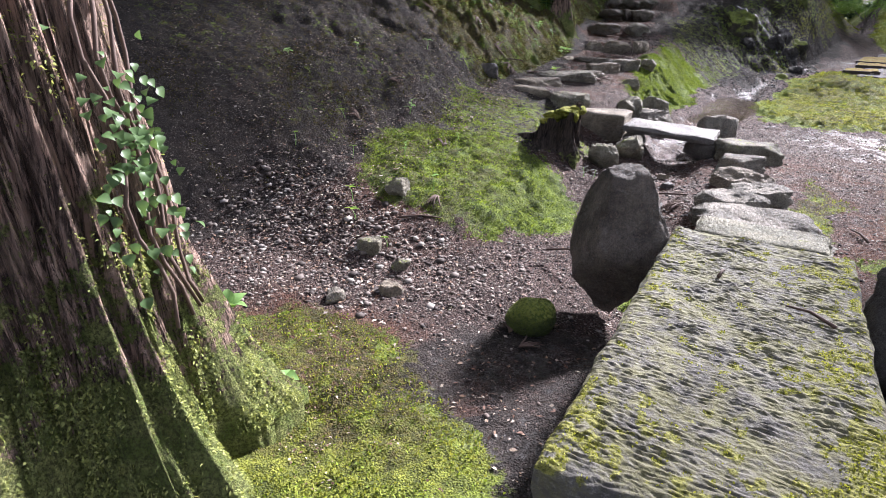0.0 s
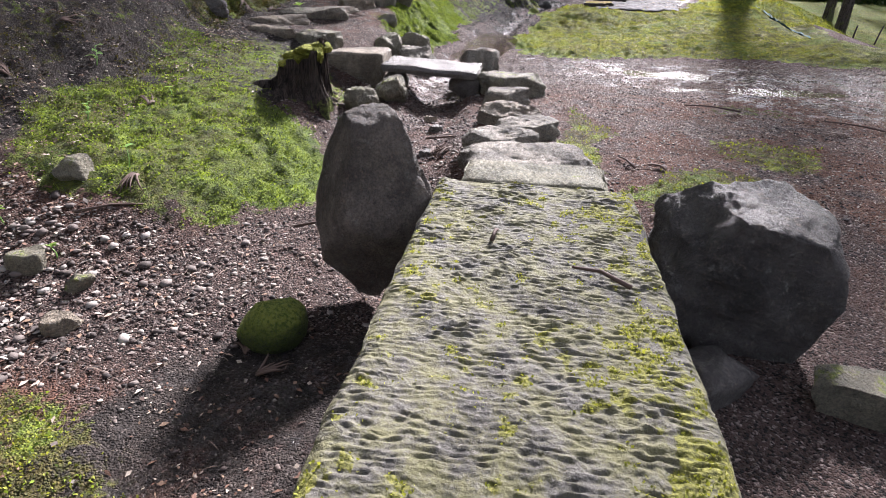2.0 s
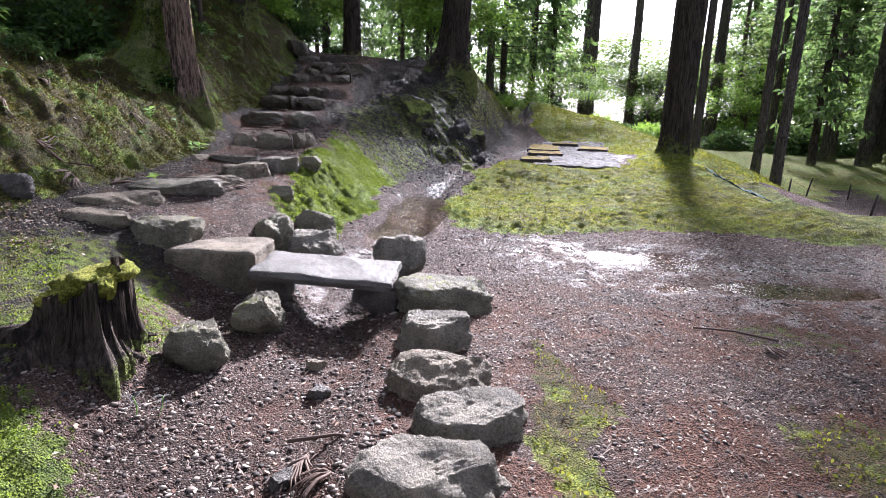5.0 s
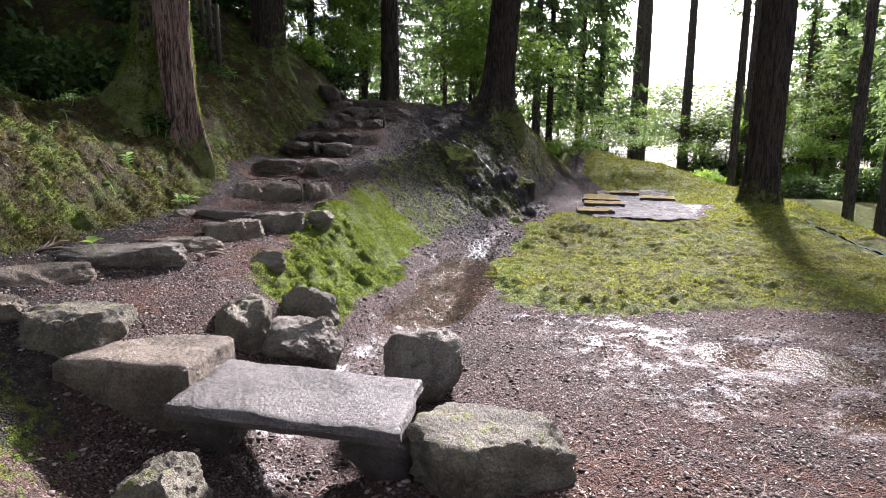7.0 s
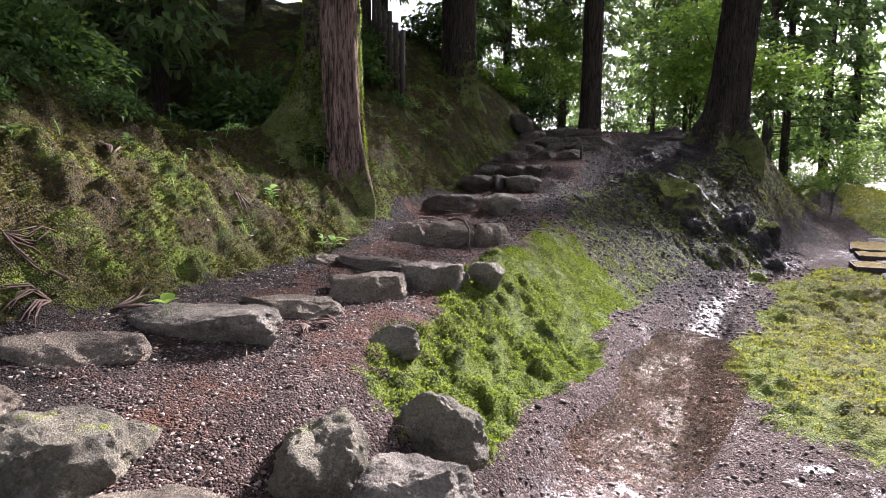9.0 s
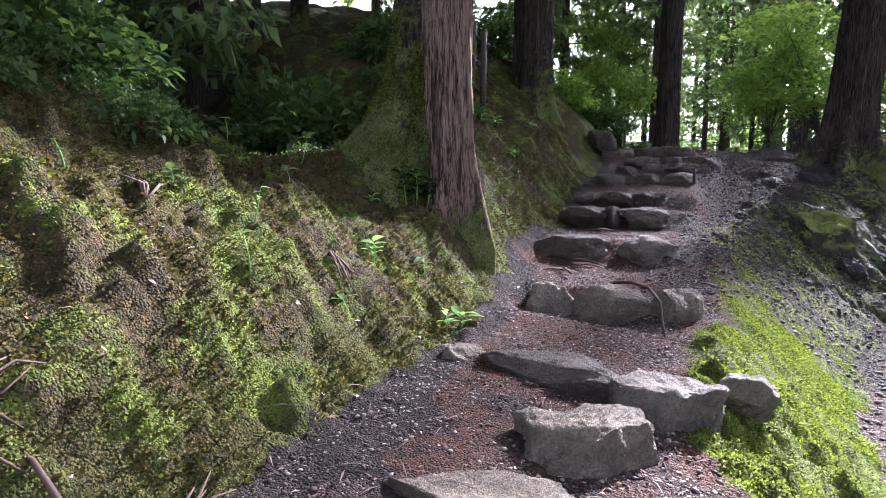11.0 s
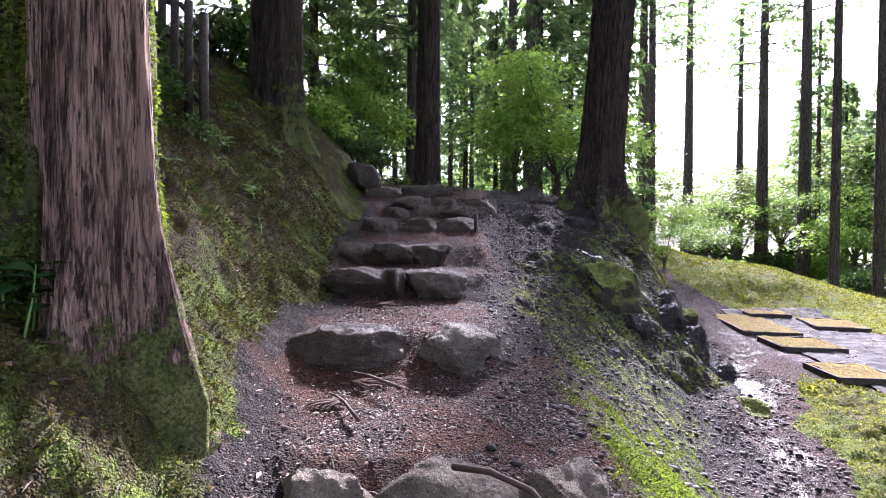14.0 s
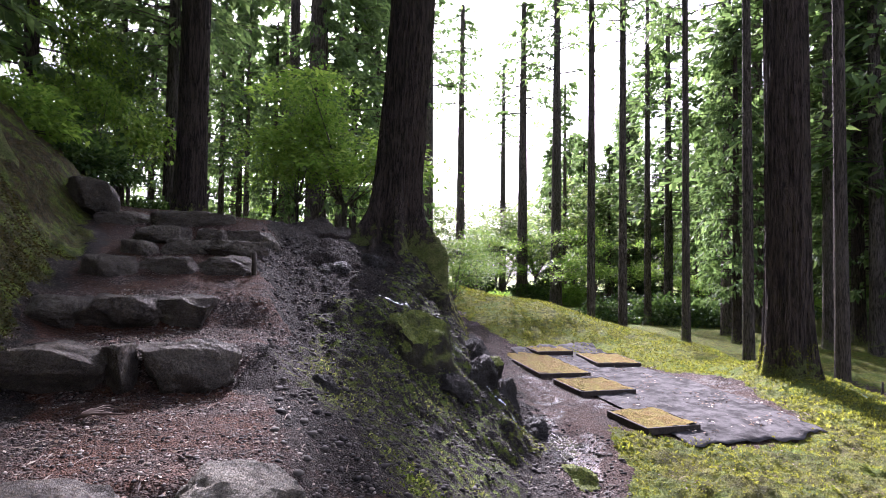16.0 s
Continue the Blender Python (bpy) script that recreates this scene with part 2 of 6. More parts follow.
PEBBLE_DARK = mat_island("wet_pebbles", [(0.012, 0.010, 0.009), (0.028, 0.022, 0.020), (0.055, 0.045, 0.040), (0.075, 0.065, 0.055)], 0.8)
WATER = mat_water()

# ---- shapes ----


def link(name, mesh, mat, parent=None, label="", smooth=True):
    ob = new(name, mesh)
    if mat:
        mesh.materials.append(mat)
    if smooth:
        mesh.polygons.foreach_set("use_smooth", [True] * len(mesh.polygons))
    if parent:
        ob.parent = parent
    if label:
        ob["label"] = label
    return ob


def part(name, bm, mat, parent=None, label="", smooth=True):
    mesh = bpy.data.meshes.new(name)
    bm.to_mesh(mesh)
    bm.free()
    return link(name, mesh, mat, parent, label, smooth)


def np_mesh(name, verts, faces):
    """A mesh from arrays of points and of faces with one number of corners."""
    verts, faces = np.asarray(verts, dtype=np.float32), np.asarray(faces, dtype=np.int32)
    mesh = bpy.data.meshes.new(name)
    mesh.vertices.add(len(verts))
    mesh.vertices.foreach_set("co", verts.ravel())
    c = faces.shape[1]
    mesh.loops.add(faces.size)
    mesh.loops.foreach_set("vertex_index", faces.ravel())
    mesh.polygons.add(len(faces))
    mesh.polygons.foreach_set("loop_start", np.arange(0, faces.size, c, dtype=np.int32))
    mesh.update(calc_edges=True)
    return mesh


def float_attr(mesh, name, values):
    a = mesh.attributes.new(name, "FLOAT", "POINT")
    a.data.foreach_set("value", np.asarray(values, dtype=np.float32))


def empty(name, x, y, z, label, category, group="", kind=""):
    ob = new(name)
    ob.location = (x, y, z)
    return tagged(ob, label, category, group, kind)


def sstep(a, b, v):
    u = np.clip((v - a) / (b - a), 0, 1)
    return u * u * (3 - 2 * u)


def wob(x, y, s, seed=0.0):
    """Smooth noise over arrays, from -1 to 1."""
    flat = np.array([noise.noise((float(a) * s + seed, float(b) * s - seed, seed * 1.7)) for a, b in zip(np.ravel(x), np.ravel(y))])
    return flat.reshape(np.shape(x))


# ---- the ground: the profile across the walk at several stations ----
ST_Y = [-40, -4, 0, 1.0, 2.0, 2.8, 4.0, 5.2, 6.5, 8.0, 9.5, 11.0, 12.6, 13.7, 14.5, 15.5, 16.6, 18, 22, 60]
FOOT_X = [-1.5, -1.5, -1.5, -1.5, -1.3, -1.15, -1.1, -1.35, -1.05, -0.95, -1.0, -0.85, -0.3, 0.35, 0.5, 0.65, 0.9, 1.3, 2.0, 3]
FOOT_Z = [0.0, 0.0, -0.08, -0.08, 0.0, 0.08, 0.18, 0.28, 0.33, 0.33, 0.36, 0.40, 0.47, 0.42, 0.5, 0.55, 0.65, 0.9, 1.1, 1.2]
EDGE_X = [-2.5, -2.5, -2.5, -2.4, -1.7, -1.6, -1.5, -1.75, -1.6, -1.7, -1.75, -1.9, -2.2, -2.0, -1.05, -0.75, -0.2, 0.1, 0.2, 0]
EDGE_Z = [0.05, 0.05, -0.02, -0.02, 0.2, 0.32, 0.42, 0.5, 0.70, 0.80, 1.02, 1.28, 1.55, 1.68, 1.83, 2.08, 2.36, 2.72, 2.7, 1.6]
TOE_X = [-4.5, -4.5, -4.0, -3.2, -2.9, -2.8, -2.8, -3.0, -2.95, -3.05, -3.2, -3.5, -3.7, -3.8, -3.95, -4.05, -4.2, -4.3, -5, -8]
TOE_Z = [0.15, 0.15, 0.1, 0.08, 0.42, 0.5, 0.66, 0.76, 0.85, 0.92, 1.15, 1.42, 1.7, 1.98, 2.2, 2.55, 2.85, 3.0, 2.9, 1.8]
RISE = [0.3, 0.45, 0.5, 0.6, 0.42, 0.42, 0.55, 0.75, 1.0, 0.95, 1.0, 1.05, 1.1, 1.2, 1.2, 1.2, 1.1, 0.9, 0.7, 0.3]
# the stream's line, from the fall to under the slab bridge
ST_STREAM_Y = [-30, -2, 0.4, 1.4, 2.2, 3.6, 5.3, 6.4, 8.0, 10.0, 12.0, 13.6, 14.6, 16, 60]
STREAM_X = [-3.5, -2.0, -0.7, -0.45, -0.45, -0.5, -0.6, -0.65, -0.42, -0.42, -0.1, 0.62, 0.9, 1.3, 6]


ROWS_Y = [9.30, 10.62, 12.05, 13.10, 14.15, 14.75, 15.20, 15.75]
ROWS_Z = [1.20, 1.47, 1.71, 1.93, 2.21, 2.38, 2.53, 2.74]
TREAD_Y = [8.4] + [q + d for q in ROWS_Y for d in (-0.16, 0.16)] + [17.5]
TREAD_Z = [0.90] + [q + d for i, q in enumerate(ROWS_Z) for d in ((-0.25 if i < 4 else -0.17), -0.06)] + [2.76]


def lawn(x, y):
    z = -0.06 + 0.26 * sstep(1.7, 3.1, y + 0.12 * x) + 0.30 * sstep(10.4, 13.6, y) * sstep(9, 3, x)
    z = z + 0.42 * sstep(17, 23, y) + 1.1 * np.exp(-((x - 2.0) / 3.2) ** 2) * sstep(18.5, 27, y)
    z = z - 0.85 * sstep(5.4, 9.6, x) * sstep(7.5, 11, y)
    z = z - 0.20 * np.exp(-((x - 5.75 + 0.1 * (y - 11)) / 0.35) ** 2) * sstep(9.0, 10.5, y) * sstep(15, 13.5, y)
    for cx, cy, rx, ry, h in ((4.3, 21.0, 1.6, 1.7, 0.40), (7.6, 19.0, 2.2, 1.4, 0.45), (5.0, 14.6, 0.9, 1.3, 0.25), (7.2, 8.6, 1.5, 0.8, 0.30), (6.6, 15.8, 1.5, 1.1, 0.30),
                              (3.4, 19.9, 1.3, 0.8, 0.22), (5.9, 17.6, 1.2, 0.7, 0.22), (4.9, 9.6, 0.9, 0.6, 0.12), (2.2, 9.4, 1.0, 0.5, 0.07), (3.4, 11.2, 1.2, 0.6, 0.10), (1.4, 12.1, 0.5, 0.35, 0.10)):
        z = z + h * np.exp(-(((x - cx) / rx) ** 2 + ((y - cy) / ry) ** 2))
    return z


def channel(x, y):
    """How deep one stands in the stream's bed, 0 to 1."""
    d = np.abs(x - np.interp(y, ST_STREAM_Y, STREAM_X) + 0.04 * np.sin(2.3 * y)) + 0.03 * np.sin(4.1 * y)
    w = np.interp(y, [-3, 1, 3, 5, 9, 14, 18], [0.3, 0.55, 0.5, 0.42, 0.40, 0.25, 0.2])
    return sstep(w, w * 0.35, d) * sstep(18, 14, y)


def height0(x, y):
    fx, fz, ex, ez, tx, tz, rs = [np.interp(y, ST_Y, v) for v in (FOOT_X, FOOT_Z, EDGE_X, EDGE_Z, TOE_X, TOE_Z, RISE)]
    g = lawn(x, y)
    right = fz + (g - fz) * sstep(0.0, 0.9, x - fx)
    u = np.clip((x - ex) / (fx - ex), 0, 1)
    bank = ez + (fz - ez) * (0.6 * u + 0.4 * u * u * (3 - 2 * u))
    bank = bank + 0.24 * np.sin(math.pi * u) * sstep(12.6, 14.2, y) * sstep(19, 17, y)
    v = np.clip((x - tx) / (ex - tx), 0, 1)
    path = tz + (ez - tz) * v
    tread = np.interp(y, TREAD_Y, TREAD_Z)
    path = path + (tread - path) * sstep(8.8, 9.2, y) * sstep(17.0, 16.0, y) * sstep(tx - 0.1, tx + 0.25, x) * sstep(ex + 0.1, ex - 0.2, np.minimum(x, -2.15 + 0 * x)) * sstep(-2.0, -2.35, x)
    out = np.maximum(tx - x, 0)
    far = np.interp(y, [2.5, 6.5, 11, 14, 20], [9.0, 1.9, 1.9, 2.4, 3.0])
    crest = sstep(7.4, 8.6, y) * sstep(12.0, 10.6, y)
    out = out + crest * (np.minimum(out, 1.2) - out)
    hill = tz - crest * 0.30 * np.clip(tx - x - 1.45, 0, 2.2) + (rs * far * (1 - np.exp(-out / far)) + 0.12 * out) * sstep(-0.25, 0.5, out)
    z = np.where(x > fx, right, np.where(x > ex, bank, np.where(x > tx, path, hill)))
    z = z - 0.22 * np.exp(-(((x + 1.62) / 0.45) ** 2 + ((y - 4.95) / 0.36) ** 2))
    return z - channel(x, y) * np.interp(y, [-4, 0.5, 2, 4, 6, 7, 10, 11, 13, 16], [0.0, 0.05, 0.1, 0.12, 0.14, 0.17, 0.17, 0.13, 0.08, 0.05])


def ell(x, y, cx, cy, rx, ry, soft=0.35):
    return sstep(1 + soft, 1 - soft, np.hypot((x - cx) / rx, (y - cy) / ry))


def zones(x, y):
    """moss, golden moss, wet, brown and dark soil with painted shade, each 0 to 1."""
    a, b = wob(x, y, 1.5, 61.0), wob(x, y, 4.5, 71.0)
    x, y = x + 0.24 * a + 0.12 * b, y + 0.16 * wob(x, y, 1.7, 81.0) - 0.10 * b
    fx, ex, tx = [np.interp(y, ST_Y, v) for v in (FOOT_X, EDGE_X, TOE_X)]
    moss = np.maximum.reduce([
        ell(x, y, -2.0, 2.75, 1.0, 0.85), ell(x, y, -0.85, -0.45, 0.75, 0.6), 0.62 * ell(x, y, -1.55, 0.15, 0.9, 0.5), 0.55 * ell(x, y, -2.2, 4.3, 1.0, 1.1),
        sstep(ex - 0.4, ex + 0.22, x) * sstep(fx + 0.2, fx - 0.16, x) * sstep(6.2, 7.0, y) * sstep(11.8, 9.4, y),
        0.47 * sstep(ex - 0.2, ex + 0.1, x) * sstep(fx + 0.2, fx - 0.1, x) * sstep(9.5, 11, y),
        0.85 * sstep(tx + 0.12, tx - 0.2, x) * sstep(4.2, 6.0, y),
        0.42 * sstep(tx + 0.1, tx - 0.5, x) * sstep(6, 4, y) * sstep(1.0, 2.2, y),
        sstep(7.6, 8.5, y + 0.25 * np.sin(x * 1.7)) * sstep(-0.02, 0.3, x - np.interp(y, ST_STREAM_Y, STREAM_X) - 0.28),
        0.40 * sstep(ex - 0.4, ex, x) * sstep(fx + 0.15, fx - 0.1, x) * sstep(14.2, 15.5, y) * sstep(24, 20, y),
        0.7 * ell(x, y, 1.5, 2.75, 0.5, 0.35), 0.6 * ell(x, y, 2.1, 3.6, 0.5, 0.5), 0.65 * ell(x, y, 0.85, 3.7, 0.22, 0.9),
        0.5 * ell(x, y, 2.5, 4.9, 0.5, 0.25), 0.7 * ell(x, y, 0.3, 1.9, 0.8, 0.2), ell(x, y, 7.2, 8.6, 2.2, 1.0)])
    # the bare yard with the frames laid out, and the gravel walk
    bare = np.maximum.reduce([ell(x, y, 2.4, 15.6, 1.7, 2.7, 0.12), ell(x, y, 1.9, 17.8, 0.7, 2.5, 0.2),
                              sstep(1.45, 1.15, np.abs(x - (7.35 + 0.9 * np.maximum(y - 13, 0) + 0.3 * np.maximum(10.5 - y, 0)))) * sstep(9.6, 10.3, y) * sstep(40, 30, y)])
    moss = moss * (1 - bare)
    far = np.maximum(sstep(24, 34, y), sstep(9, 14, x))
    # gold at the first cedar's foot also paints sunlight onto the yellow-green moss
    gold = np.clip(sstep(7.5, 9, y) * sstep(-0.4, 0.4, x) + 0.7 * ell(x, y, -1.1, -0.25, 1.2, 1.1) + 0.55 * ell(x, y, 1.6, 3.4, 1.2, 1.5), 0, 1)
    wet = np.maximum.reduce([0.62 * ell(x, y, 2.3, 6.5, 1.9, 1.1), 1.0 * ell(x, y, 4.7, 5.9, 2.7, 1.5), channel(x, y) * sstep(3.5, 5, y), 0.75 * ell(x, y, -0.35, 0.6, 0.6, 0.8),
                             0.45 * sstep(ex, ex + 0.3, x) * sstep(fx + 0.5, fx, x) * sstep(11.5, 13, y) * sstep(17, 15.5, y), ell(x, y, 0.9, 7.3, 0.7, 0.5), 0.8 * ell(x, y, 2.6, 15.3, 1.4, 2.2)])
    brown = np.clip(sstep(tx, tx - 0.8, x) * 0.9 + 0.9 * ell(x, y, -1.5, 0.15, 1.0, 0.6) + ell(x, y, 2.6, 4.0, 3.2, 2.0) + 0.5 * sstep(5, 9, y) * sstep(0, 1, x) * sstep(17, 13, y) + 0.65 * sstep(5, 6, y) * sstep(tx, tx + 0.3, x) * sstep(ex + 0.1, ex - 0.3, x) * sstep(15, 12, y) + 0.62 * sstep(1.2, 2.0, y) * sstep(-1, -2, x), 0, 1)
    # dark soil; beside the slab and on the left hill it also paints in shade
    soil_shade = np.clip(0.95 * sstep(-2.45, -2.1, x) * sstep(10.0, 11.2, y) * sstep(20, 18, y) * sstep(fx + 0.5, fx - 0.1, x) + sstep(ex - 0.1, ex + 0.3, x) * sstep(fx + 0.5, fx - 0.1, x) * sstep(10.8, 12.2, y) * sstep(18, 16.6, y) + 0.9 * sstep(-2.9, -3.4, x) * sstep(6.0, 4.5, y) + 0.8 * sstep(-1.3, -1.9, x) * sstep(2.8, 3.6, y) * sstep(6, 5, y) + 0.7 * ell(x, y, -0.4, 0.5, 0.75, 0.9) + 0.75 * sstep(tx + 0.3, tx, x) + 0.5 * ell(x, y, -2.6, 6.5, 0.8, 1.6), 0, 1)
    return np.maximum(moss, 0.9 * far), gold, wet, brown, soil_shade


def axis(lo, fine_lo, fine_hi, hi, step, grow):
    mid = list(np.arange(fine_lo, fine_hi, step))
    a, s = [fine_lo], step
    while a[-1] > lo:
        s *= grow
        a.append(a[-1] - s)
    b, s = [mid[-1]], step
    while b[-1] < hi:
        s *= grow
        b.append(b[-1] + s)
    return np.array(a[:0:-1] + mid + b[1:])


def height(x, y):
    x, y = np.asarray(x, dtype=float), np.asarray(y, dtype=float)
    z = height0(x, y)
    moss, gold, wet, brown, soil_shade = zones(x, y)
    tx = np.interp(y, ST_Y, TOE_X)
    rough = 0.35 + 0.65 * np.clip(sstep(tx + 0.2, tx - 0.6, x) + moss, 0, 1)
    calm = 1 - 0.8 * wet * sstep(4.5, 5.5, y) * sstep(0.3, 0.8, x) * sstep(9, 8, y)
    near = sstep(34, 20, np.hypot(x, y - 8))
    z = z + calm * rough * (0.035 * wob(x, y, 1.9, 3.1) + 0.026 * wob(x, y, 5.3, 9.4) + near * 0.012 * wob(x, y, 15.0, 5.2)) + near * calm * 0.006 * wob(x, y, 31.0, 2.2)
    z = z + sstep(tx + 0.05, tx - 0.5, x) * (0.13 * wob(x, y, 2.3, 7.7) + 0.075 * np.abs(wob(x, y, 4.6, 17.7)) + 0.03 * wob(x, y, 11.0, 1.7)) * near * sstep(1.2, 4.5, y)
    cush = np.clip(moss, 0, 1) * near * sstep(-1.5, 0, y) * (1 - 0.55 * gold) * (0.45 + 0.55 * sstep(4.5, 6, y)) * (1 - 0.75 * sstep(8.3, 9.5, y) * sstep(-2.5, -2.0, x) * sstep(0.0, -0.5, x))
    z = z + cush * (0.13 * np.abs(wob(x, y, 4.2, 33.0)) + 0.11 * np.abs(wob(x, y, 8.5, 43.0)) + 0.06 * np.abs(wob(x, y, 18.0, 53.0)) - 0.07)
    slope = sstep(11.5, 13, y) * sstep(20, 18, y) * sstep(-2.4, -1.6, x) * sstep(0.3, -0.3, x - np.interp(y, ST_Y, FOOT_X))
    z = z + slope * (0.14 * wob(x, y, 1.9, 14.0) + 0.07 * wob(x, y, 5.0, 4.0) + 0.035 * wob(x, y, 12.0, 6.0))
    z = z - 0.035 * (ell(x, y, 1.75, 6.95, 0.28, 0.34) + ell(x, y, 2.3, 6.85, 0.32, 0.42) + 0.8 * ell(x, y, 0.45, 7.35, 0.5, 0.2) + 0.8 * ell(x, y, 3.0, 6.0, 0.9, 0.25) + 0.7 * ell(x, y, 1.9, 6.0, 0.35, 0.2))
    return z


def ground_z(x, y):
    return float(height(np.array([x]), np.array([y]))[0])


GRID = []


def on_ground(x, y):
    """The height of the built ground at many points."""
    xs, ys, z = GRID
    i, j = np.clip(np.searchsorted(xs, x) - 1, 0, len(xs) - 2), np.clip(np.searchsorted(ys, y) - 1, 0, len(ys) - 2)
    u, v = (x - xs[i]) / (xs[i + 1] - xs[i]), (y - ys[j]) / (ys[j + 1] - ys[j])
    return (z[j, i] * (1 - u) + z[j, i + 1] * u) * (1 - v) + (z[j + 1, i] * (1 - u) + z[j + 1, i + 1] * u) * v


def build_ground():
    xs = axis(-140, -5.2, 3.4, 160, 0.033, 1.085)
    ys = axis(-60, -1.6, 17.0, 240, 0.033, 1.085)
    gx, gy = np.meshgrid(xs, ys)
    x, y = gx.ravel(), gy.ravel()
    z = height(x, y)
    nx, ny = len(xs), len(ys)
    i = (np.arange(ny - 1)[:, None] * nx + np.arange(nx - 1)[None, :]).ravel()
    mesh = np_mesh("ground", np.stack([x, y, z], 1), np.stack([i, i + 1, i + nx + 1, i + nx], 1))
    for name, v in zip(("moss", "gold", "wet", "brown", "soil_shade"), zones(x, y)):
        float_attr(mesh, name, v)
    ob = link("ground", mesh, GROUND)
    GRID.extend([xs, ys, z.reshape(ny, nx)])
    tagged(ob, "mossy forest ground of gravel, dirt and moss slopes", "ground", kind="structure")


build_ground()


def blob(seed, sub=4, n=3.2, cuts=9, rough=0.10, flat_top=0.0, facet=(0.62, 0.92)):
    """A stone within -1..1: a boxy ball cut by planes and roughened."""
    rnd = random.Random(seed)
    bm = bmesh.new()
    bmesh.ops.create_icosphere(bm, subdivisions=sub, radius=1.0)
    planes = []
    for _ in range(cuts):
        v = Vector((rnd.uniform(-1, 1), rnd.uniform(-1, 1), rnd.uniform(-0.9, 0.9))).normalized()
        planes.append((v, rnd.uniform(*facet)))
    off = Vector((seed * 3.17 % 50, seed * 1.3 % 40, seed * 0.7 % 30))
    for v in bm.verts:
        d = v.co.normalized()
        p = d * (abs(d.x) ** n + abs(d.y) ** n + abs(d.z) ** n) ** (-1.0 / n)
        for q, k in planes:
            over = p.dot(q) - k
            if over > 0:
                p = p - q * over * 0.98
        if flat_top and p.z > flat_top:
            p.z = flat_top + (p.z - flat_top) * 0.12
        p = p + d * rough * (noise.noise(p * 1.4 + off) + 0.55 * noise.noise(p * 3.3 + off) + 0.42 * abs(noise.noise(p * 7.0 + off)) + 0.24 * noise.noise(p * 16 + off) + 0.12 * noise.noise(p * 34 + off))
        v.co = p
    return bm


def stone(name, x, y, top, sx, sy, sz, rz=0.0, seed=1, mat=None, label="", category="stone", group="", sub=4, n=3.0, flat=0.75, rough=0.10, tilt=(0, 0), cuts=9):
    """A stone whose upper face lies at top; sx, sy, sz are its full sizes."""
    bm = blob(seed, min(sub + 1, 5), n, cuts, rough, flat)
    zmax = max(v.co.z for v in bm.verts)
    for v in bm.verts:
        v.co = Vector((v.co.x * sx / 2, v.co.y * sy / 2, (v.co.z - zmax) * sz / 2))
    ob = part(name, bm, mat or STONE)
    ob.data.set_sharp_from_angle(angle=radians(38))
    ob.matrix_world = pose(x, y, top, tilt[0], tilt[1], rz)
    return tagged(ob, label, category, group)

# ---- the slab bridge and the stones beside it ----


def slab_growth(x, y):
    """How thickly moss has settled on the slab: in specks all over, thickest along its sides and its near end."""
    side = 0.50 * sstep(0.12, 0.42, x) + 0.30 * sstep(-0.30, -0.46, x) + 0.35 * sstep(-0.55, -1.1, y)
    return side + 0.42 * wob(x, y, 3.0, 23.0) + 0.62 * wob(x, y, 9.0, 24.0) + 0.7 * wob(x, y, 24.0, 25.0) - 0.10


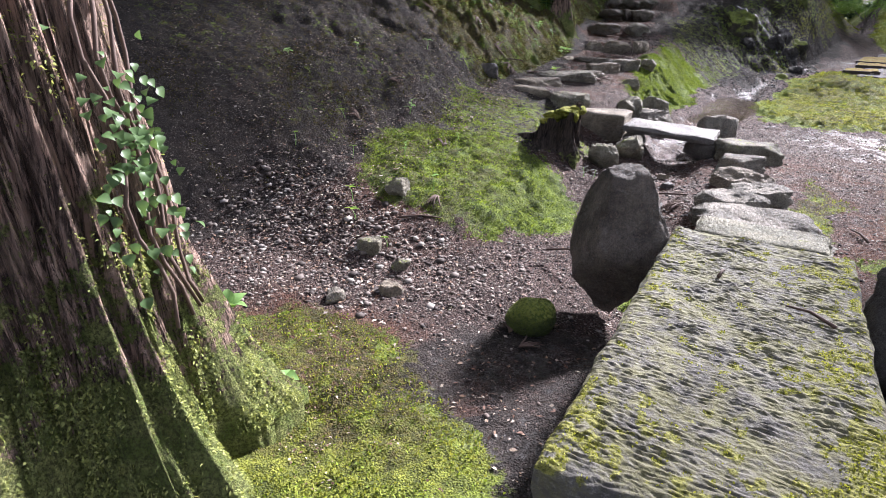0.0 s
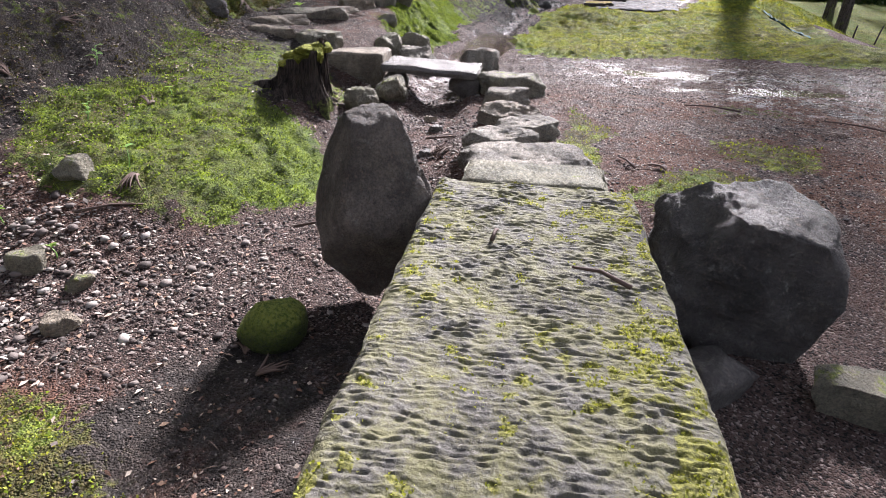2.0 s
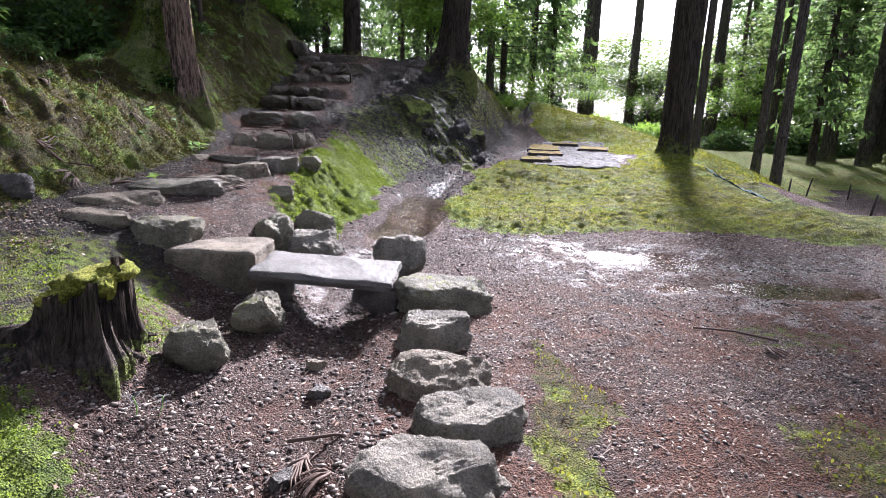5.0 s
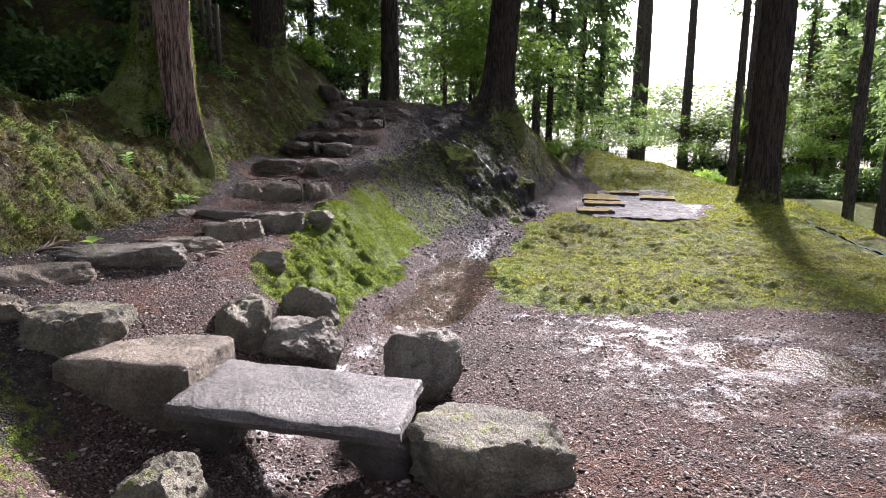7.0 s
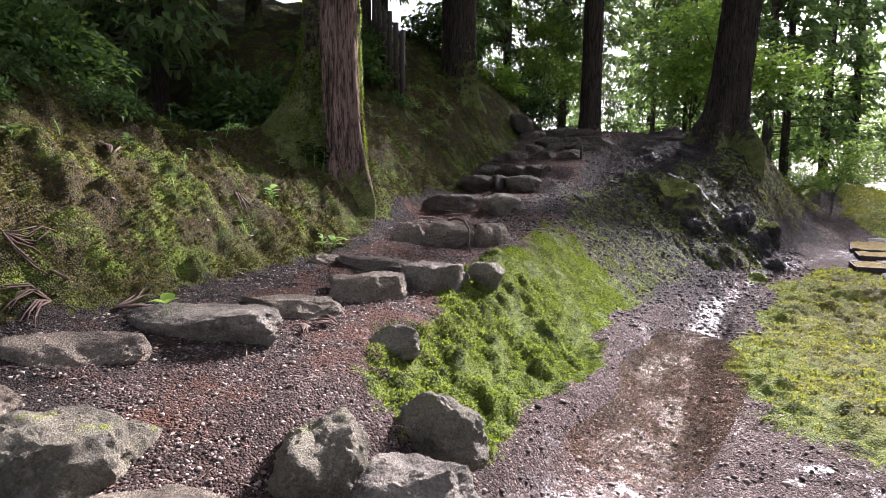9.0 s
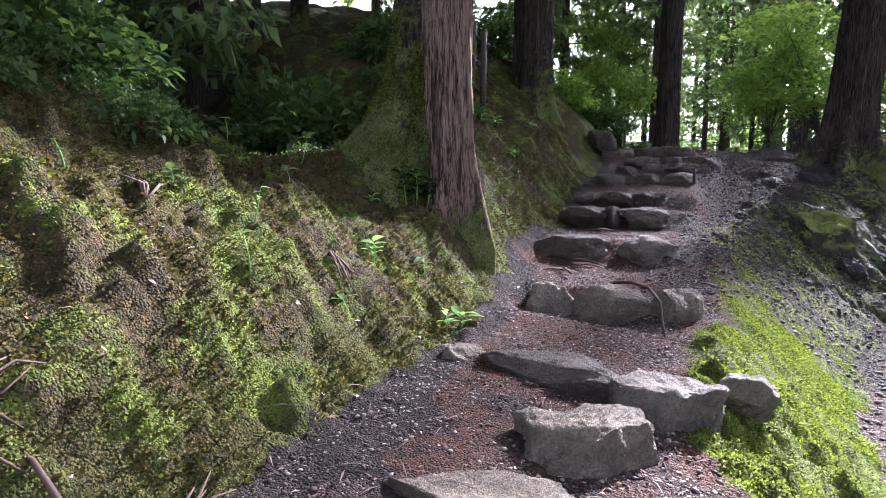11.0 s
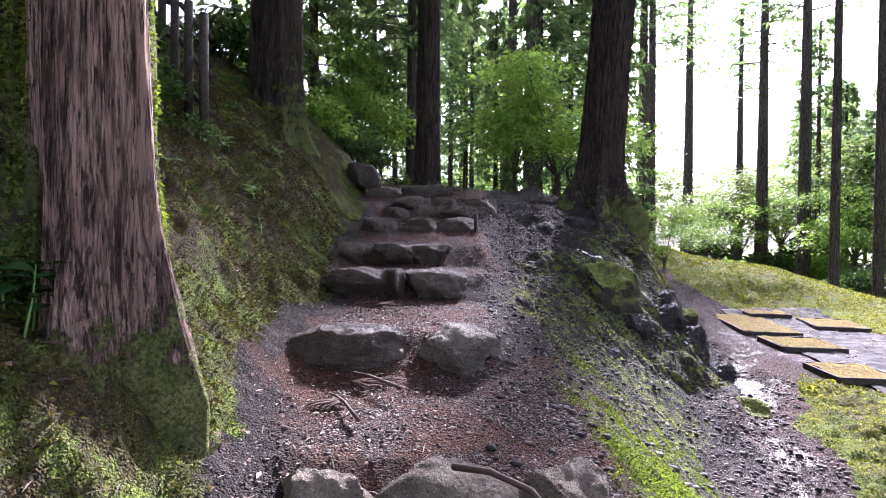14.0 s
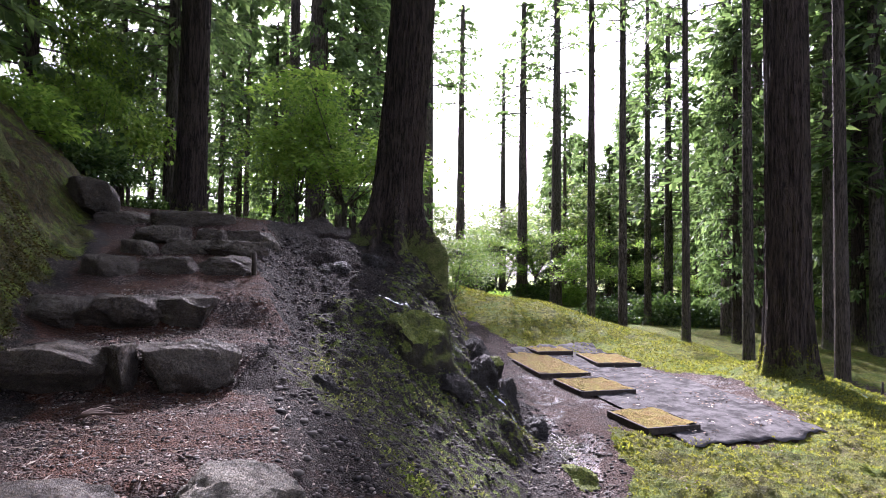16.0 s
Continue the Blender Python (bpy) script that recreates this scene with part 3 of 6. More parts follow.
def cut_slab(name, sx, sy, sz, mat, ridge, nx, ny, seed, worn=0.03, pitted=0.0):
    """A dressed slab, its top at z 0, with chiselled ridges across and worn, rounded rims."""
    xs, ys = np.linspace(-sx / 2, sx / 2, nx), np.linspace(-sy / 2, sy / 2, ny)
    gx, gy = np.meshgrid(xs, ys)
    x, y = gx.ravel(), gy.ravel()
    rim = np.minimum(np.minimum(x + sx / 2, sx / 2 - x), np.minimum(y + sy / 2, sy / 2 - y))
    w1, w2 = wob(x, y, 5.0, seed), wob(x, y, 17.0, seed + 4)
    z = 0.012 * w1 + 0.004 * w2 - worn * np.exp(-np.maximum(rim, 0) / 0.018)
    if ridge:
        lump = np.array([noise.noise((float(u) * 22.0, float(v) * 66.0, seed)) + 0.6 * noise.noise((float(u) * 34.0, float(v) * 90.0, seed + 2)) for u, v in zip(x + 0.02 * w1, y + 0.02 * w2)])
        ph = y * 2 * math.pi / 0.024 + 3.0 * wob(x * 0.8, y, 2.6, seed + 9) + 2.4 * wob(x, y * 0.6, 9.0, seed + 3) + 2.0 * w2
        z = z + ridge * (0.55 * (np.abs(np.sin(ph / 2)) - 0.6) + 1.25 * lump) * (0.8 + 0.6 * w1)
    if pitted:
        z = z - pitted * np.maximum(wob(x, y, 28.0, seed + 2), 0.1)
    jx, jy = 0.012 * wob(x, y, 7.0, seed + 5), 0.012 * wob(x, y, 7.0, seed + 6)
    top = np.stack([x + jx, y + jy, z], 1)
    order = [j for j in range(nx)] + [i * nx + nx - 1 for i in range(1, ny)] + [(ny - 1) * nx + j for j in range(nx - 2, -1, -1)] + [i * nx for i in range(ny - 2, 0, -1)]
    verts, faces, ring = [tuple(v) for v in top], [], order
    for i in range(ny - 1):
        for j in range(nx - 1):
            a = i * nx + j
            faces.append((a, a + 1, a + nx + 1, a + nx))
    for k, (dz, inset) in enumerate(((-0.03, -0.006), (-sz * 0.5, -0.012), (-sz, 0.02))):
        base = len(verts)
        for q in order:
            v = top[q]
            c = noise.noise((v[0] * 9, v[1] * 9, dz * 9 + seed)) * 0.012
            s = 1 - (inset + c) / max(abs(v[0]), abs(v[1]), 0.2)
            verts.append((v[0] * s, v[1] * s, dz))
        m = len(order)
        for i in range(m):
            faces.append((ring[i], base + i, base + (i + 1) % m, ring[(i + 1) % m]))
        ring = list(range(base, base + m))
    mesh = bpy.data.meshes.new(name)
    mesh.from_pydata(verts, [], faces + [tuple(ring[::-1])])
    patch = np.clip(slab_growth(x, y), 0, 1)
    float_attr(mesh, "moss", list(patch) + [0.0] * (len(verts) - len(x)))
    ob = link(name, mesh, mat)
    mesh.set_sharp_from_angle(angle=radians(50))
    return ob


def mat_slab():
    k = Nodes("chiselled_stone")
    g, f = k.noise(2.2, 8, 0.65), k.noise(60, 5, 0.7)
    col = k.mix(k.ramp(g, 0.3, 0.7), (0.050, 0.047, 0.042), (0.135, 0.127, 0.113))
    col = k.mix(k.ramp(f, 0.5, 0.7, 0, 0.6), col, (0.26, 0.245, 0.22))
    film = k.ramp(k.noise(5.0, 9, 0.8), 0.40, 0.60, 0, 0.75)
    col = k.mix(film, col, (0.145, 0.138, 0.062))
    mk = k.ramp(k.mul(k.attr("moss"), k.ramp(k.noise(16, 8, 0.75), 0.25, 0.75, -0.35, 0.35), "ADD"), 0.32, 0.48)
    col = k.mix(mk, col, k.mix(k.ramp(k.noise(70, 4), 0.35, 0.62), (0.06, 0.06, 0.016), (0.19, 0.185, 0.045)))
    return k.done(col, 0.82, [(k.noise(25, 6), 0.014), (f, 0.008)], 0.2)


SLAB = mat_slab()
slab = cut_slab("stone_slab_bridge", 0.95, 2.36, 0.19, SLAB, 0.0070, 130, 640, 3.0, 0.02)
slab.matrix_world = pose(0.475, 0.69, 0.475, 0, 0.6, 0.3)
tagged(slab, "long chiselled stone slab bridge blotched with yellow moss", "slab bridge")
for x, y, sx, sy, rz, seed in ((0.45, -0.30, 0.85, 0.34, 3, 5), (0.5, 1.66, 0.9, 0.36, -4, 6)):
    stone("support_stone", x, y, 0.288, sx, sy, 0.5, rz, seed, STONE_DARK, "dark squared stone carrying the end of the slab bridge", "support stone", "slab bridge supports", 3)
stone("stepping_stone", 0.16, -0.80, 0.37, 0.62, 0.36, 0.5, -18, 11, STONE, "pale flat stepping stone before the slab bridge", "stepping stone", "stepping stones", 4, flat=0.6)


def standing_rock():
    bm = blob(23, 5, 2.7, 12, 0.07, 0.0, (0.66, 0.95))
    for v in bm.verts:
        u = (v.co.z + 1) / 2
        w = 1.0 - 0.12 * max(u - 0.55, 0) / 0.45 - 0.28 * max(0.35 - u, 0) / 0.35
        v.co = Vector((v.co.x * 0.355 * w + 0.02 * u, v.co.y * 0.25 * w + 0.14 * u, v.co.z * 0.48))
    ob = part("standing_rock", bm, STONE_ROCK)
    ob.matrix_world = pose(-0.335, 1.64, 0.36, 0, -3, -18)
    tagged(ob, "dark upright pointed rock leaning beside the slab bridge", "rock")


standing_rock()
stone("boulder", 1.45, 1.60, 0.57, 0.94, 0.84, 0.86, -38, 31, STONE_DARK, "large dark angular boulder beside the slab bridge", "boulder", "", 5, 2.3, 0.82, 0.10, (6, 14), 12)
stone("mossy_stone", 1.80, 1.10, 0.10, 0.46, 0.36, 0.3, 20, 33, STONE_MOSS, "low mossy stone under the dark boulder", "stone", "", 3)
stone("mossy_stone", 1.22, 1.12, 0.08, 0.42, 0.35, 0.3, 60, 34, STONE_DARK, "low damp stone under the dark boulder", "stone", "", 3)
MOSS_BALL = mat_stone("moss_covered", (0.05, 0.07, 0.016), (0.09, 0.12, 0.025), 1.9, 0.95, 0.0, (0.12, 0.16, 0.03))
stone("moss_covered_stone", -0.68, 1.21, 0.07, 0.32, 0.30, 0.26, 10, 36, MOSS_BALL, "small round stone wholly covered with dark green moss", "stone", "", 4, 2.2, 0.0, 0.05)
for x, y, s, rz, seed, mt in ((-1.62, 1.02, 0.17, 20, 41, STONE_WARM), (-1.74, 1.30, 0.15, 60, 42, STONE_MOSS), (-2.05, 1.35, 0.20, 5, 43, STONE_MOSS), (-1.88, 0.72, 0.15, 80, 44, STONE),
                             (-0.42, 4.10, 0.13, 12, 45, STONE_DARK), (-0.36, 3.35, 0.12, 50, 46, STONE_DARK), (-0.52, 4.42, 0.12, 40, 47, STONE_WARM), (-2.25, 2.0, 0.22, 40, 48, STONE_MOSS)):
    stone("small_stone", x, y, ground_z(x, y) + s * 0.42, s, s * 0.8, s * 0.9, rz, seed, mt, "small loose rough stone lying on the gravel", "stone", "loose stones", 3)

# ---- the stepping stones to the plank ----
flat_step = cut_slab("stepping_stone", 0.76, 0.37, 0.2, STONE_FLAT, 0.0, 60, 30, 8.0, 0.035, 0.008)
flat_step.matrix_world = pose(0.47, 2.19, 0.43, 0, 0, -1.5)
tagged(flat_step, "squared flat stepping stone, mossy at its end, after the slab bridge", "stepping stone", "stepping stones")
STEPS = [  # x, y, top, width, depth, height, turn, seed, material, words
    (0.50, 2.72, 0.375, 0.98, 0.52, 0.40, -6, 52, STONE, "broad grey stepping stone with a cleft face"),
    (0.29, 3.20, 0.375, 0.62, 0.36, 0.36, 4, 53, STONE, "blue-grey stepping stone with a level top"),
    (0.40, 3.66, 0.345, 0.54, 0.36, 0.34, 4, 54, STONE, "rounded grey stepping stone with moss along its side"),
    (0.23, 4.06, 0.385, 0.56, 0.40, 0.36, 12, 55, STONE_WARM, "brown-grey stepping stone with a flat top"),
    (0.13, 4.56, 0.385, 0.56, 0.34, 0.34, 4, 56, STONE, "dark grey flat stepping stone"),
    (0.20, 5.22, 0.42, 0.70, 0.52, 0.40, 2, 57, STONE_MOSS, "large mossy stepping stone beside the stone plank"),
    (-2.06, 5.60, 0.74, 0.62, 0.50, 0.50, 10, 60, STONE_MOSS, "rounded mossy stepping stone above the plank"),
    (-2.52, 5.52, 0.77, 0.62, 0.40, 0.34, 8, 61, STONE_WARM, "brown smooth stepping stone on the gravel"),
    (-2.68, 5.96, 0.84, 0.78, 0.38, 0.30, 12, 62, STONE_WARM, "flat pale brown stepping stone, mossy below"),
    (-2.42, 6.50, 0.905, 0.86, 0.40, 0.30, 2, 63, STONE, "long pale grey stepping stone with a green leaf"),
    (-2.34, 6.98, 0.87, 0.68, 0.32, 0.24, 10, 64, STONE_WARM, "low brown stepping stone with roots beside it"),
    (-2.18, 7.50, 0.955, 0.56, 0.46, 0.40, 16, 65, STONE_WARM, "rounded light brown stepping stone"),
    (-1.93, 8.06, 0.99, 0.54, 0.46, 0.42, 12, 66, STONE, "angular grey stepping stone at the bank's edge"),
    (-2.46, 8.18, 0.975, 0.80, 0.50, 0.30, 4, 67, STONE_STEP, "half-buried dark stone in the path"),
    (-2.95, 8.14, 0.975, 0.30, 0.24, 0.24, 40, 68, STONE_WARM, "small brown stone at the foot of the bank"),
    (-3.28, 8.46, 0.99, 0.24, 0.22, 0.24, 70, 69, STONE_WARM, "small brown stone sunk in the mossy bank"),
]
for x, y, top, sx, sy, sz, rz, seed, mt, words in STEPS:
    stone("stepping_stone", x, y, top, sx, sy, sz, rz, seed, mt, words, "stepping stone", "stepping stones", 4, 2.7, 0.66, 0.15, (random.Random(seed).uniform(-4, 4), random.Random(seed + 1).uniform(-4, 4)))

block = cut_slab("stone_block", 0.66, 0.46, 0.40, STONE_WARM, 0.0, 44, 32, 12.0, 0.03, 0.006)
block.matrix_world = pose(-1.55, 5.50, 0.555, 0, 0, 2)
tagged(block, "squared dark stone block with a mossy corner", "stone block")
plank = cut_slab("stone_plank", 0.99, 0.52, 0.085, STONE_PLANK, 0.0, 90, 48, 15.0, 0.012, 0.005)
plank.matrix_world = pose(-0.66, 5.29, 0.468, 0.5, 3.2, 0)
tagged(plank, "pale rough cut stone plank laid across the stream", "stone plank")
stone("support_stone", -0.30, 5.24, 0.358, 0.34, 0.36, 0.28, 0, 71, STONE_DARK, "dark stone under the end of the plank", "support stone", "plank supports", 3, 4, 0.6)
stone("support_stone", -1.06, 5.28, 0.398, 0.26, 0.36, 0.30, 5, 72, STONE_DARK, "dark stone under the end of the plank", "support stone", "plank supports", 3, 4, 0.6)
for x, y, top, sx, sy, sz, rz, seed, mt, words in (
        (-0.20, 6.00, 0.55, 0.52, 0.44, 0.44, 35, 73, STONE, "angular grey boulder beside the plank"),
        (-1.42, 6.12, 0.66, 0.36, 0.46, 0.46, 60, 74, STONE_MOSS, "rough upright grey rock at the stream bank"),
        (-1.03, 6.20, 0.52, 0.50, 0.40, 0.40, 20, 75, STONE, "dark wet mossy rock at the stream bank"),
        (-1.16, 6.62, 0.62, 0.44, 0.30, 0.34, -10, 76, STONE_MOSS, "mossy rock above the stream"),
        (-1.13, 4.20, 0.43, 0.34, 0.30, 0.36, 10, 77, STONE_MOSS, "grey rock with a mossy top in the dry bed"),
        (-0.96, 4.68, 0.44, 0.32, 0.30, 0.34, 50, 78, STONE_MOSS, "mossy grey rock in the dry bed"),
        (-1.62, 8.25, 0.98, 0.26, 0.20, 0.2, 30, 79, STONE_MOSS, "small mossy stone on the bank"),
        (-1.60, 6.95, 0.80, 0.30, 0.18, 0.2, 5, 80, STONE_MOSS, "small flat mossy stone on the bank"),
        (-3.24, 5.55, 1.03, 0.34, 0.24, 0.3, 5, 81, STONE_DARK, "dark stone in the foot of the bank")):
    stone("rock", x, y, top, sx, sy, sz, rz, seed, mt, words, "rock", "", 4, 2.35, 0.82, 0.17)

# ---- the stairs of boulders ----
STAIR = [  # step rows: y, top, (x, width, seed) ...
    (9.30, 1.20, ((-2.86, 0.44, 91), (-2.42, 0.50, 92), (-2.04, 0.40, 93))),
    (10.62, 1.47, ((-3.17, 0.74, 94), (-2.44, 0.50, 95))),
    (12.05, 1.71, ((-3.33, 0.52, 96), (-3.02, 0.17, 97), (-2.72, 0.46, 98))),
    (13.10, 1.93, ((-3.62, 0.36, 99), (-3.22, 0.48, 100), (-2.82, 0.34, 101))),
    (14.15, 2.21, ((-3.56, 0.40, 102), (-3.12, 0.50, 103), (-2.62, 0.52, 104))),
    (14.75, 2.38, ((-3.42, 0.28, 105), (-3.02, 0.46, 106), (-2.56, 0.52, 107))),
    (15.20, 2.53, ((-3.26, 0.48, 108), (-2.84, 0.34, 109), (-2.42, 0.50, 110))),
    (15.75, 2.74, ((-3.70, 0.56, 111), (-3.04, 0.78, 112))),
]
for row, (y, top, stones) in enumerate(STAIR):
    for x, w, seed in stones:
        rnd = random.Random(seed)
        stone("step_stone", x, y + rnd.uniform(-0.05, 0.05), top + rnd.uniform(-0.02, 0.02), w * (1.14 if row else 1.0), rnd.uniform(0.36, 0.46), 0.36 if row else 0.42, rnd.uniform(-6, 6) if row else rnd.uniform(-25, 25), seed,
              STONE if seed == 95 else STONE_STEP if row > 0 else STONE_WARM, "pale cleft boulder in the boulder stairs" if seed == 95 else "dark boulder set as a stair tread" if row else "brown-grey boulder forming the lowest stair", "step stone", "boulder stairs", 4, 2.2 if seed == 95 else 3.0 if row == 1 else 3.6 if row else 2.1, 0.62 if row > 1 else 0.85, 0.16)
stone("step_stone", -4.12, 15.95, 3.09, 0.60, 0.46, 0.50, 5, 121, STONE_STEP, "squared dark boulder at the head of the stairs", "step stone", "boulder stairs", 4, 4.5, 0.8, 0.08)
ROCK_WET = mat_stone("wet_black_rock", (0.010, 0.009, 0.009), (0.050, 0.044, 0.040), 0.25, 0.68, 0.04, (0.05, 0.042, 0.035))
ROCK_MOSSY = mat_stone("damp_mossy_rock", (0.022, 0.020, 0.014), (0.075, 0.066, 0.046), 1.25, 0.85, 0.04, (0.07, 0.06, 0.035))
for x, y, top, sx, sy, sz, seed, mt in ((-1.35, 13.35, 0.06, 0.34, 0.26, 0.34, 131, ROCK_WET), (-1.15, 12.6, 0.06, 0.26, 0.2, 0.24, 132, ROCK_WET), (-0.95, 13.95, 0.26, 0.86, 0.62, 1.0, 134, ROCK_MOSSY), (-0.62, 13.6, 0.10, 0.34, 0.3, 0.3, 133, ROCK_WET),
                                        (-0.1, 14.25, 0.16, 0.5, 0.4, 0.6, 135, ROCK_WET), (0.22, 14.35, 0.20, 0.5, 0.42, 0.6, 136, ROCK_WET), (0.42, 14.05, 0.14, 0.42, 0.34, 0.4, 140, ROCK_WET), (0.0, 14.6, 0.2, 0.46, 0.4, 0.6, 141, ROCK_WET), (0.2, 12.85, 0.10, 0.62, 0.46, 0.4, 137, ROCK_MOSSY),
                                        (-2.0, 12.2, 0.06, 0.28, 0.22, 0.26, 138, ROCK_WET), (-0.9, 15.9, 0.12, 0.46, 0.4, 0.4, 139, ROCK_WET), (-1.5, 15.3, 0.05, 0.6, 0.4, 0.3, 142, ROCK_WET), (-0.35, 15.4, 0.14, 0.5, 0.46, 0.5, 143, ROCK_MOSSY), (0.35, 15.2, 0.14, 0.5, 0.5, 0.6, 144, ROCK_MOSSY)):
    stone("slope_rock", x, y, ground_z(x, y) + top, sx, sy, sz, seed * 17 % 90, seed, mt, "dark wet rock standing out of the slope" if mt is ROCK_WET else "dark rock overgrown with moss in the slope", "rock", "slope rocks", 4, 2.4, 0.9, 0.22)

# ---- trees ----


def trunk_mesh(name, r0, r1, h, segs, rings, seed, flare=0.8, lobes=5, lean=(0, 0), ridges=0.05, moss_h=1.2, moss_all=0.0, sink=0.35, fall=0.35, butts=()):
    """A tapered trunk with fluted bark and spreading roots, its foot at z 0."""
    rnd = random.Random(seed)
    ph = [rnd.uniform(0, 6.28) for _ in range(4)]
    zs = np.concatenate([[-sink], np.linspace(0, 1, rings) ** 1.8 * h])
    verts, faces, moss = [], [], []
    for z in zs:
        u = max(z, 0) / h
        zz = max(z, 0.0)
        for i in range(segs):
            a = 2 * math.pi * i / segs
            r = r0 + (r1 - r0) * u ** 0.8
            root = math.exp(-zz / fall) * flare * (0.55 + 0.45 * math.sin(lobes * a + ph[0] + 0.6 * math.sin(2 * a + ph[1])))
            flute = ridges * (noise.noise((math.cos(a) * 3.5, math.sin(a) * 3.5, z * 0.25 + seed)) + 0.7 * noise.noise((math.cos(a) * 11, math.sin(a) * 11, z * 0.6 + seed)) + ((0.6 * abs(noise.noise((math.cos(a) * 26, math.sin(a) * 26, z * 1.4 + seed))) + 0.35 * noise.noise((math.cos(a) * 48, math.sin(a) * 48, z * 2.6 + seed))) if segs > 100 else 0))
            for way, gain, reach, width in butts:
                off = (a - radians(way) + math.pi) % (2 * math.pi) - math.pi
                root += gain * math.exp(-(zz / reach) ** 2 - (off / width) ** 2)
            r = r * (1 + root + flute)
            c, s = lean[0] * z * (1 if z > 0 else 0), lean[1] * z * (1 if z > 0 else 0)
            verts.append((math.cos(a) * r + c, math.sin(a) * r + s, z))
            moss.append(moss_all + max(0.0, 1 - max(z, 0) / moss_h) * (0.75 + 0.25 * math.sin(a + ph[2])))
    n = len(zs)
    for j in range(n - 1):
        for i in range(segs):
            faces.append((j * segs + i, j * segs + (i + 1) % segs, (j + 1) * segs + (i + 1) % segs, (j + 1) * segs + i))
    mesh = np_mesh(name, verts, faces)
    float_attr(mesh, "moss", moss)
    return mesh


def leaf_quads(name, centres, dirs, length, width, rnd, droop=0.3, flatten=1.0):
    """Many small leaf blades: each a bent pair of quads along its direction."""
    c, d = np.asarray(centres, dtype=float), np.asarray(dirs, dtype=float)
    d = d / (np.linalg.norm(d, axis=1)[:, None] + 1e-9)
    n = len(c)
    g = np.random.RandomState(rnd)
    side = np.cross(d, np.stack([g.normal(0, 0.5, n), g.normal(0, 0.5, n), np.full(n, flatten)], 1))
    side /= np.linalg.norm(side, axis=1)[:, None] + 1e-9
    ln, wd = length * g.uniform(0.6, 1.3, n)[:, None], width * g.uniform(0.6, 1.3, n)[:, None]
    mid = c + d * ln * 0.5 + np.array([0, 0, 0.04]) * ln
    tip = c + d * ln - np.array([0, 0, 1.0]) * ln * droop
    v = np.stack([c, mid + side * wd * 0.5, tip, mid - side * wd * 0.5], 1).reshape(-1, 3)
    return np_mesh(name, v, np.arange(4 * n).reshape(-1, 4))


def cedar_crown(seed, lo, hi, reach, branches, sprays, leaf=0.34):
    g = np.random.RandomState(seed)
    cs, ds, limbs = [], [], []
    for b in range(branches):
        u = (b + g.uniform()) / branches
        z = lo + (hi - lo) * u
        a = g.uniform(0, 2 * math.pi)
        ln = reach * (1.0 - 0.75 * u) * g.uniform(0.6, 1.15)
        way = np.array([math.cos(a), math.sin(a), 0])
        limbs.append((z, a, ln))
        s = g.uniform(0.25, 1.0, sprays) ** 0.8
        p = way[None] * (s * ln)[:, None] + np.array([0, 0, 1.0])[None] * (z + 0.10 * s * ln - 0.22 * (s * ln) ** 2 / max(reach, 1))[:, None]
        p += g.normal(0, 0.10 * ln / 2 + 0.06, (sprays, 3)) * np.array([1, 1, 0.6])
        dirs = way[None] * g.uniform(0.1, 1.0, (sprays, 1)) + g.normal(0, 0.55, (sprays, 3)) + np.array([0, 0, -0.35])
        cs.append(p), ds.append(dirs)
    return leaf_quads("crown", np.concatenate(cs), np.concatenate(ds), leaf, leaf * 0.42, seed, 0.25, 0.6), limbs


def limb_mesh(limbs, r):
    """Thin branches, each a drooping three-sided rod."""
    v, f = [], []
    for z, a, ln in limbs:
        rows = []
        for s in (0.0, 0.5, 1.0):
            p = Vector((math.cos(a) * ln * s, math.sin(a) * ln * s, z + 0.10 * s * ln - 0.22 * (s * ln) ** 2 / 3))
            rr = r * (1 - 0.8 * s)
            rows.append(len(v))
            v += [(p.x - math.sin(a) * rr, p.y + math.cos(a) * rr, p.z), (p.x + math.sin(a) * rr, p.y - math.cos(a) * rr, p.z), (p.x, p.y, p.z + rr * 1.6)]
        for q in range(2):
            for i in range(3):
                f.append((rows[q] + i, rows[q] + (i + 1) % 3, rows[q + 1] + (i + 1) % 3, rows[q + 1] + i))
    return np_mesh("limbs", v, f)


def cedar(seed, r0, r1, h, lo, reach, branches, sprays, bark, label, leaf=0.34, leafmat=None, segs=18, **kw):
    t = empty("cedar_tree", 0, 0, 0, label, "tree", "cedar trees")
    link("trunk", trunk_mesh("trunk", r0, r1, h, segs, 24, seed, **kw), bark, t)
    crown, limbs = cedar_crown(seed, lo, h, reach, branches, sprays, leaf)
    tagged(link("branchwork", limb_mesh(limbs, r0 * 0.16), bark, t), kind="stuff")
    link("crown", crown, leafmat or LEAF_CEDAR, t, smooth=False)
    return t


def place(proto, x, y, rz=0.0, s=1.0, sz=None, z=None, used=set()):
    z = ground_z(x, y) - 0.05 if z is None else z
    m = pose(x, y, z, 0, 0, rz) @ Matrix.Diagonal((s, s, sz or s, 1))
    if proto.name in used:
        return copy_thing(proto, m)
    used.add(proto.name)
    proto.matrix_world = m
    return proto


def near_tree(name, x, y, z, mesh, bark, label, crown=None):
    t = empty(name, x, y, z, label, "tree")
    link("trunk", mesh, bark, t)
    if crown:
        cm, limbs = crown
        tagged(link("branchwork", limb_mesh(limbs, 0.05), bark, t), kind="stuff")
        link("crown", cm, LEAF_CEDAR, t, smooth=False)
    return t


